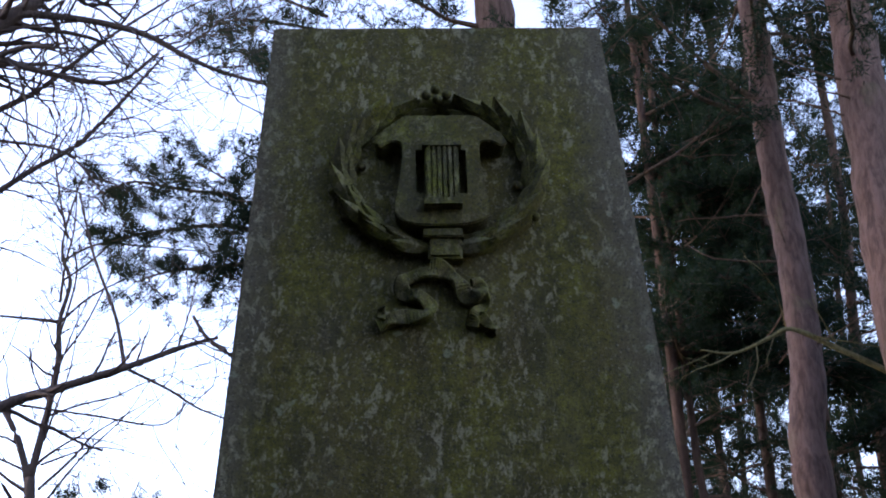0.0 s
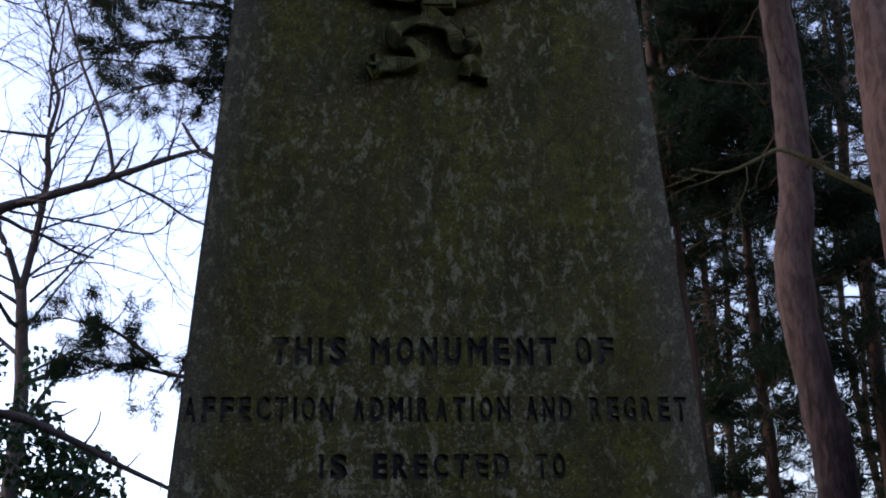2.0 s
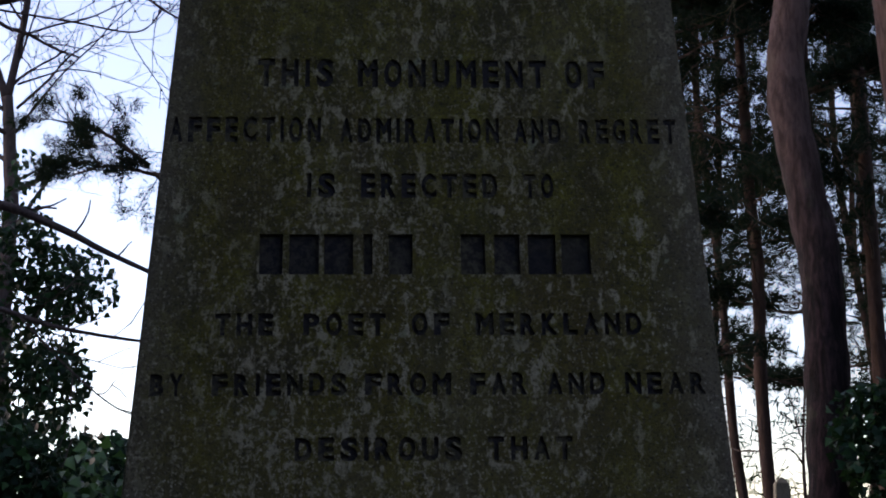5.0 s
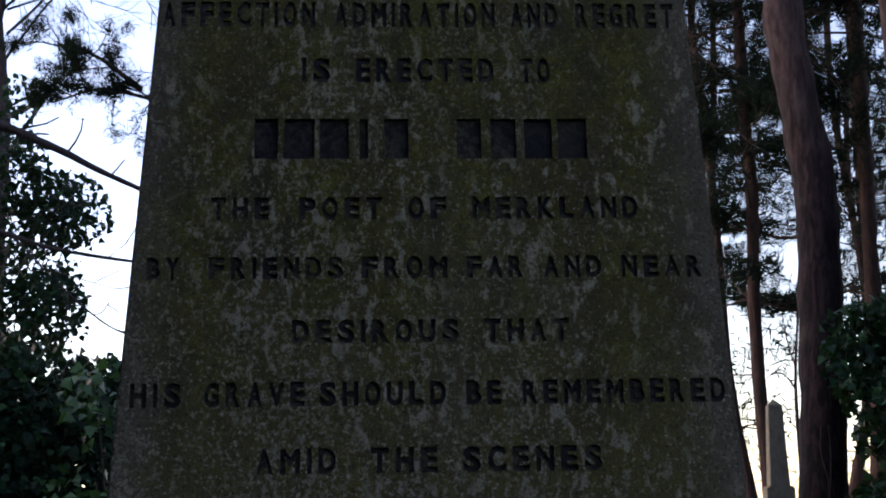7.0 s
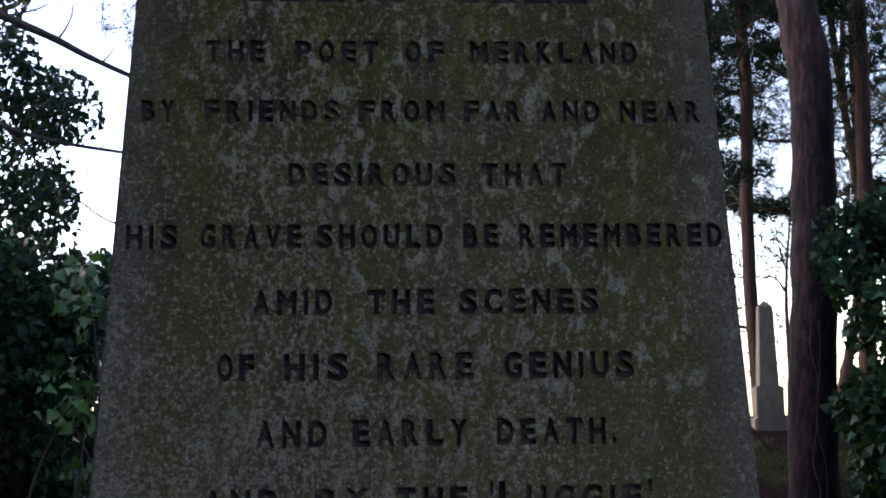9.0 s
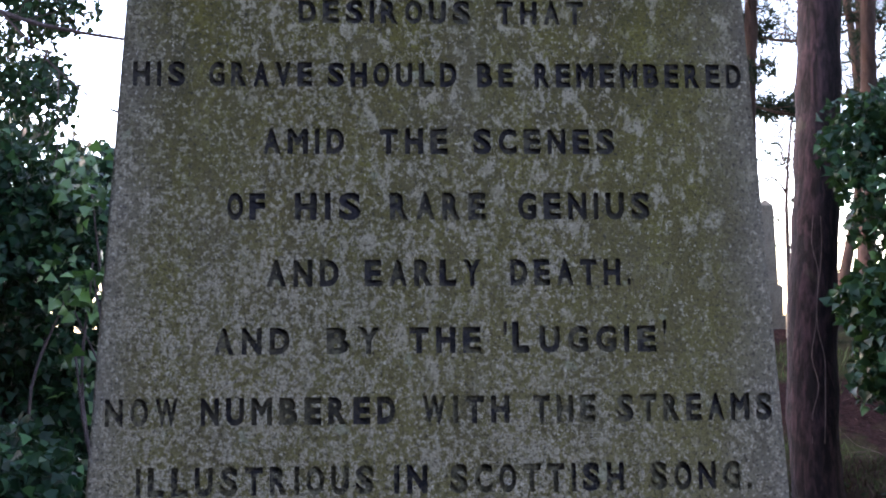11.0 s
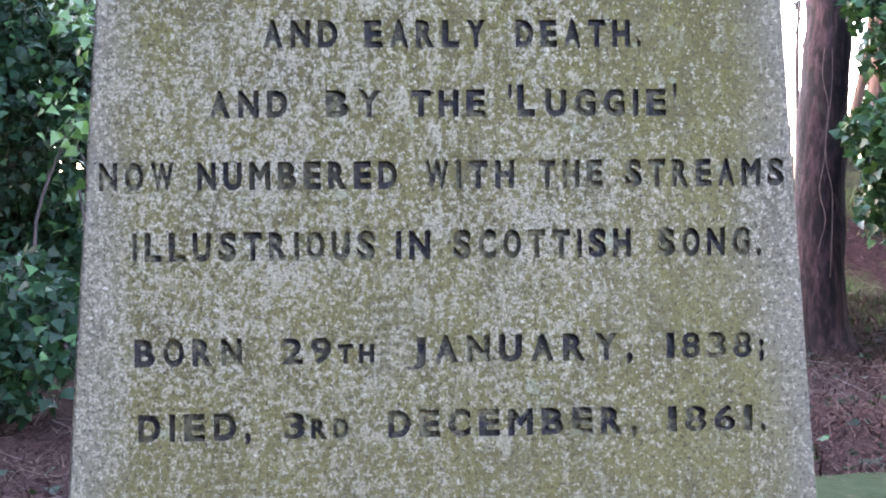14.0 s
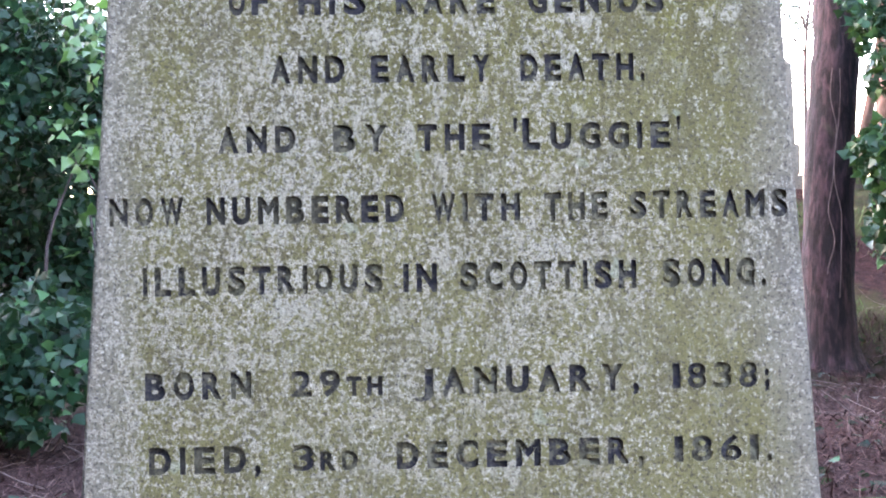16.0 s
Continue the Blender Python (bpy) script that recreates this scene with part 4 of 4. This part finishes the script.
# pine sprays that hang across the open sky
def pine_spray(place, label, guides, seed, reach):
    rng, nrng = random.Random(seed), np.random.default_rng(seed)
    tree = holder("pine_branch", place, label, "branch")
    places, ways = [], []
    for pts in guides:
        wood = Tubes()
        path = [p - Vector(place) for p in smooth_path(pts, 5)]
        wood.add(path, 0.024, 0.007, 6, 0.1)
        for k in range(3, len(path)):
            for _ in range(2):
                d = (path[k] - path[k - 1]).normalized()
                w = Vector((rng.gauss(0, 0.8), rng.gauss(0, 0.8), rng.gauss(0.1, 0.5)))
                tips = []
                wood.twig(rng, path[k], d * 0.7 + w, reach * rng.uniform(0.5, 1.2), 0.007, 1, tips=tips)
                for q, g in tips:
                    if rng.random() < 0.8:
                        places.append(q)
                        ways.append((g + Vector((0, 0, 0.3))).normalized())
        child(new("limb", wood.mesh("limb", BARK_LIMB)), tree)
    crown = child(new("needles", needle_mesh("needles", places, ways, nrng, 40, 0.090, 0.0032, 0.028)), tree)
    crown["kind"] = "stuff"


SPRAY = "pine branch with grey-green needle tufts against pale sky"
pine_spray((-0.9, 8.7, 8.0), SPRAY, [
    [(-0.6, 8.65, 7.9), (-1.27, 8.68, 8.14), (-1.43, 8.70, 8.36), (-1.58, 8.73, 8.71), (-1.95, 8.75, 8.98)],
    [(-1.3, 8.68, 8.2), (-1.7, 8.65, 8.25), (-2.2, 8.65, 8.2), (-2.65, 8.66, 8.1)],
    [(-1.58, 8.7, 8.6), (-2.0, 8.7, 8.65), (-2.5, 8.7, 8.75), (-2.7, 8.72, 8.7)],
    [(-1.2, 8.65, 7.9), (-1.6, 8.6, 7.8), (-2.1, 8.6, 7.75), (-2.4, 8.6, 7.65)],
    [(-0.9, 8.6, 7.7), (-1.3, 8.6, 7.6), (-1.6, 8.6, 7.7)]], 31, 0.38)
pine_spray((-0.6, 9.9, 11.3), SPRAY, [[(-0.5, 9.9, 11.3), (-1.2, 9.92, 11.5), (-1.8, 9.95, 11.6), (-2.1, 9.95, 11.5)], [(-0.8, 9.9, 11.6), (-1.4, 9.9, 11.9), (-1.9, 9.9, 12.2)]], 32, 0.4)
pine_spray((-1.2, 8.4, 5.1), SPRAY, [[(-1.0, 8.4, 5.0), (-1.7, 8.42, 5.0), (-2.2, 8.42, 5.1), (-2.6, 8.45, 5.0)], [(-1.9, 8.42, 5.1), (-2.3, 8.45, 5.4), (-2.7, 8.45, 5.5)]], 33, 0.34)


# ---- ivy, bushes and litter ----
def clumps(rng, centres, count, squash=(1, 1, 1)):
    """Places scattered near the skins of overlapping clumps; each clump is x, y, z, radius."""
    c = np.array(centres)
    pick = rng.choice(len(c), count, p=c[:, 3] ** 2 / (c[:, 3] ** 2).sum())
    d = rng.normal(0, 1, (count, 3))
    d /= np.linalg.norm(d, axis=1, keepdims=True)
    r = c[pick, 3] * (1 - 0.45 * rng.random(count) ** 2)
    return c[pick, :3] + d * r[:, None] * np.array(squash)


def leafy(name, place, label, category, centres, count, size, material, seed, stems=8):
    rng = np.random.default_rng(seed)
    prng = random.Random(seed)
    thing = holder(name, place, label, category)
    off = Vector(place)
    wood = Tubes()
    for k in range(stems):
        x, y, z, r = centres[k % len(centres)]
        start = Vector((prng.gauss(0, 0.25), prng.gauss(0, 0.25), -0.05))
        end = Vector((x, y, z)) - off + Vector((prng.gauss(0, r * 0.4), prng.gauss(0, r * 0.4), prng.gauss(0, r * 0.4)))
        mid = (start + end) / 2 + Vector((prng.gauss(0, 0.15), prng.gauss(0, 0.15), 0.1))
        path = smooth_path([start, mid, end], 5)
        wood.add(path, 0.018, 0.006, 5, 0.1)
        wood.twig(prng, path[-4], end - mid, r * 0.9, 0.007, 1)
    child(new("stem", wood.mesh("stem", BARK_BARE)), thing)
    places = clumps(rng, centres, count) - np.array(tuple(place))
    leaves = child(new("leaves", leaf_mesh("leaves", places, rng, size, material)), thing)
    leaves["kind"] = "stuff"
    return thing


def blob(rng, box, n, r0, r1):
    x0, x1, y0, y1, z0, z1 = box
    return [(rng.uniform(x0, x1), rng.uniform(y0, y1), rng.uniform(z0, z1), rng.uniform(r0, r1)) for _ in range(n)]


brng = random.Random(77)
leafy("ivy_tree", (-3.6, 9.8, 0.0), "tree trunk smothered in dark glossy ivy", "tree", blob(brng, (-4.7, -2.75, 9.4, 10.4, 1.0, 5.7), 58, 0.20, 0.40), 15000, 0.066, IVY, 51, 14)
leafy("ivy_bush", (-2.9, 7.6, 0.0), "dense dark green ivy bush beside the path", "bush", blob(brng, (-4.3, -2.2, 7.3, 9.0, 0.3, 2.8), 62, 0.26, 0.46), 24000, 0.070, IVY, 52, 12)
leafy("elder_bush", (-2.2, 8.5, 0.0), "dark leafy shrub close behind the stone", "bush", blob(brng, (-2.35, -1.95, 8.0, 8.8, 0.4, 2.8), 18, 0.18, 0.30), 3600, 0.08, IVY, 56, 7)
leafy("low_bush", (-2.6, 6.0, 0.0), "low spreading ivy and holly undergrowth", "bush", blob(brng, (-3.4, -1.8, 5.3, 6.7, 0.0, 0.9), 34, 0.2, 0.34), 11000, 0.074, IVY, 53, 8)
leafy("sapling", (-1.75, 7.0, 0.0), "bright green leafy sapling beside the stone", "plant", blob(brng, (-2.15, -1.80, 6.8, 7.3, 1.0, 2.7), 16, 0.12, 0.22), 210, 0.085, FRESH, 54, 7)
leafy("ivy_bush", (4.5, 6.5, 0.1), "tall hanging ivy with glossy green leaves", "bush", blob(brng, (3.12, 3.9, 6.2, 6.9, 0.75, 3.0), 36, 0.16, 0.28), 7500, 0.072, IVY, 55, 9)


def build_litter():
    rng = np.random.default_rng(61)
    m = 110000
    near = rng.random(m) < 0.6
    x = np.where(near, rng.uniform(1.2, 4.6, m), rng.uniform(-5, 6.5, m))
    y = np.where(near, rng.uniform(2.0, 8.5, m), rng.uniform(1.5, 12.5, m))
    left = rng.random(m) < 0.25
    x, y = np.where(left, rng.uniform(-4.2, -0.7, m), x), np.where(left, rng.uniform(0.8, 6.2, m), y)
    z = np.array([ground_z(a, b) for a, b in zip(x, y)])
    a = rng.uniform(0, 6.28, m)
    d = np.stack([np.cos(a), np.sin(a), rng.normal(0.1, 0.3, m)], 1)
    p = np.stack([x, y, z + 0.012 + 0.02 * rng.random(m)], 1)
    side = np.cross(d, (0, 0, 1)) * rng.uniform(0.0015, 0.0055, (m, 1))
    ln = rng.uniform(0.04, 0.16, (m, 1))
    v = np.stack([p - side, p + side, p + d * ln + side * 0.5], 1).reshape(-1, 3)
    tagged(new("needle_litter", mesh_tris("needle_litter", v, np.arange(3 * m).reshape(-1, 3), DRY)), "fallen brown needles and dry twigs on the ground", "litter", kind="stuff")
    m = 9000
    x, y = rng.uniform(2.2, 7, m), rng.uniform(7.2, 13, m)
    keep = np.array([noise.noise(Vector((u * 0.8, w * 0.8, 3))) > -0.02 for u, w in zip(x, y)])
    x, y = x[keep], y[keep]
    m = len(x)
    z = np.array([ground_z(a, b) for a, b in zip(x, y)])
    p = np.stack([x, y, z], 1)
    d = np.stack([rng.normal(0, 0.4, m), rng.normal(0, 0.4, m), np.ones(m)], 1)
    side = np.cross(d, rng.normal(0, 1, (m, 3)))
    side *= 0.005 / np.linalg.norm(side, axis=1, keepdims=True)
    v = np.stack([p - side, p + side, p + d * rng.uniform(0.03, 0.08, (m, 1))], 1).reshape(-1, 3)
    tagged(new("grass", mesh_tris("grass", v, np.arange(3 * m).reshape(-1, 3), GRASS)), "short rough grass among the needles", "grass", kind="stuff")
    m = 760
    x = np.where(np.arange(m) < 460, rng.uniform(1.6, 5, m), rng.uniform(-4, -0.9, m))
    y = np.where(np.arange(m) < 460, rng.uniform(3, 8, m), rng.uniform(0.8, 4.6, m))
    z = np.array([ground_z(a, b) + 0.03 for a, b in zip(x, y)])
    tagged(new("ground_ivy", leaf_mesh("ground_ivy", np.stack([x, y, z], 1), rng, 0.07, IVY, (0, 0, 1))), "scattered ivy leaves on the needle litter", "plant", kind="stuff")

    prng = random.Random(62)
    sticks = Tubes()
    for k in range(300):
        x, y = prng.uniform(1.2, 4.8), prng.uniform(2.6, 8.6)
        if k > 190:
            x, y = prng.uniform(-4.2, -1.0), prng.uniform(1.0, 6.0)
        a = prng.uniform(0, 6.28)
        p = Vector((x, y, ground_z(x, y) + 0.02))
        sticks.twig(prng, p, Vector((math.cos(a), math.sin(a), 0.08)), prng.uniform(0.15, 0.5), prng.uniform(0.003, 0.007), 1, finest=0.002)
    tagged(new("fallen_twigs", sticks.mesh("fallen_twigs", VINE)), "dry fallen twigs on the needle litter", "litter", kind="stuff")


build_litter()


# ---- graves on the bank ----
def build_obelisk():
    base_z = ground_z(4.07, 11.7)
    ob = holder("obelisk", (4.07, 11.7, base_z), "distant grey stone obelisk on a stepped pedestal", "gravestone")
    bm = bmesh.new()
    rings = []
    for w, z in ((0.102, 0.42), (0.072, 2.76 - base_z), (0.0, 2.83 - base_z)):
        if w:
            rings.append([bm.verts.new((sx * w, sy * w, z)) for sx, sy in ((-1, -1), (1, -1), (1, 1), (-1, 1))])
        else:
            tip = bm.verts.new((0, 0, z))
    bm.faces.new(rings[0][::-1])
    for k in range(4):
        bm.faces.new((rings[0][k], rings[0][(k + 1) % 4], rings[1][(k + 1) % 4], rings[1][k]))
        bm.faces.new((rings[1][k], rings[1][(k + 1) % 4], tip))
    bmesh.ops.bevel(bm, geom=bm.edges[:], offset=0.008, segments=1, affect="EDGES")
    part("shaft", bm, MOSSY, ob)
    for name, w, z0, z1 in (("pedestal", 0.14, 0.1, 0.42), ("base", 0.17, -0.1, 0.1)):
        bm = bmesh.new()
        bmesh.ops.create_cube(bm, size=1)
        for v in bm.verts:
            v.co = Vector((v.co.x * 2 * w, v.co.y * 2 * w, z0 if v.co.z < 0 else z1))
        bmesh.ops.bevel(bm, geom=bm.edges[:], offset=0.015, segments=2, affect="EDGES")
        part(name, bm, MOSSY, ob)
    ob.rotation_euler.z = radians(-6)


build_obelisk()


def headstone(x, y, wide, high, label):
    z = ground_z(x, y)
    bm = solid([(-wide, -0.1), (wide, -0.1), (wide, high * 0.75)] + [(wide * math.cos(a), high * 0.75 + high * 0.25 * math.sin(a)) for a in np.linspace(0.3, math.pi - 0.3, 9)] + [(-wide, high * 0.75)], -0.05, 0.05, 0.01)
    me = bpy.data.meshes.new("headstone")
    bm.to_mesh(me)
    bm.free()
    me.materials.append(MOSSY)
    ob = new("headstone", me)
    ob.location = (x, y, z)
    tagged(ob, label, "gravestone", "headstones on the bank")


headstone(4.22, 11.1, 0.13, 0.42, "low round-topped grey headstone on the bank")


# ivy stems creeping up the bent trunk
def build_vine():
    rng = random.Random(9)
    tubes = Tubes()
    for k in range(2):
        a = -math.pi / 2 + rng.uniform(-0.9, 0.9)
        pts = []
        for s in range(14):
            z = 0.7 + s * 0.2
            cx, cy = 3.12 + 0.035 * max(0, z - 0.7), 7.43 + 0.075 * (z - 0.5)
            a += rng.gauss(0, 0.11)
            r = 0.196 - 0.005 * z
            pts.append(Vector((cx + r * math.cos(a), cy + r * math.sin(a), z)))
        tubes.add(smooth_path(pts[: rng.randint(8, 14)], 3), 0.0045, 0.002, 5)
    stem = child(new("ivy_stem", tubes.mesh("ivy_stem", VINE)), bent_pine, "pale thin ivy stems creeping up the trunk")
    stem.location = -bent_pine.location
    stem["kind"] = "stuff"


build_vine()


# ---- the woods around: unseen light blockers behind the viewer and at both sides, and deep among the far pines ----
def needle_cloud(name, places, count, wide, long, seed):
    rng = np.random.default_rng(seed)
    p = clumps(rng, places, count)
    d = rng.normal(0, 1, (count, 3))
    d /= np.linalg.norm(d, axis=1, keepdims=True)
    side = np.cross(d, rng.normal(0, 1, (count, 3)))
    side *= wide / np.linalg.norm(side, axis=1, keepdims=True)
    v = np.stack([p - side, p + side, p + d * rng.uniform(long * 0.5, long, (count, 1))], 1).reshape(-1, 3)
    return mesh_tris(name, v, np.arange(3 * count).reshape(-1, 3), NEEDLE)


def build_wood(place, label, stands, count, wide, long, seed):
    """stands: how many trees, x range, y range, lowest and highest foliage."""
    prng = random.Random(seed)
    trunks = Tubes()
    places = []
    for number, x0, x1, y0, y1, low, high in stands:
        for _ in range(number):
            x, y = prng.uniform(x0, x1), prng.uniform(y0, y1)
            z, top = ground_z(x, y), prng.uniform(high * 0.72, high)
            trunks.add(smooth_path([(x, y, z - 0.1), (x + 0.1, y, top * 0.6), (x, y, top)], 3), 0.15, 0.05, 8)
            for _ in range(26):
                places.append((x + prng.gauss(0, 1.3), y + prng.gauss(0, 1.1), prng.uniform(low, top), prng.uniform(0.6, 1.1)))
    wood = holder("pine_wood", place, label, "wood")
    wood["kind"] = "stuff"
    for name, me in (("trunks", trunks.mesh("trunks", BARK_FAR)), ("crowns", needle_cloud("crowns", places, count, wide, long, seed))):
        ob = child(new(name, me), wood)
        ob.location, ob["kind"] = -Vector(place), "stuff"


# never in view: added to keep sky light off the stone's front
build_wood((0, -8, 0), "dense dark pine wood behind the viewer, unseen, added to shade the stone", [(26, -14, 6, -14, -6.5, 0.4, 11.0), (10, 5, 14, -15, -8, 0.4, 6.0), (13, -12, -6.5, -6, 2, 0.4, 12)], 80000, 0.09, 0.6, 91)
# out of view on the right: added to darken trunk sides and ground
build_wood((9, 6, 0), "dark pine wood along the side of the grave, unseen, added to block light", [(12, 9.2, 13, 1, 13, 1.5, 11)], 26000, 0.09, 0.6, 92)
# out of view on the left: added to hold the low sun off the bushes
build_wood((-9, 6, 0), "low thicket of young pines beside the path, unseen, added to block low sun", [(9, -11, -8, 1.5, 9, 0.2, 5.2)], 18000, 0.09, 0.6, 93)
build_wood((10, 20, 0), "deep dark pine wood far behind the bank", [(5, 9, 15, 17, 25, 13.0, 20)], 40000, 0.018, 0.42, 94)
build_wood((11, 22, 0), "young pines low on the far bank", [(3, 7.5, 13, 19, 25, 2.5, 8.5)], 9000, 0.016, 0.42, 95)
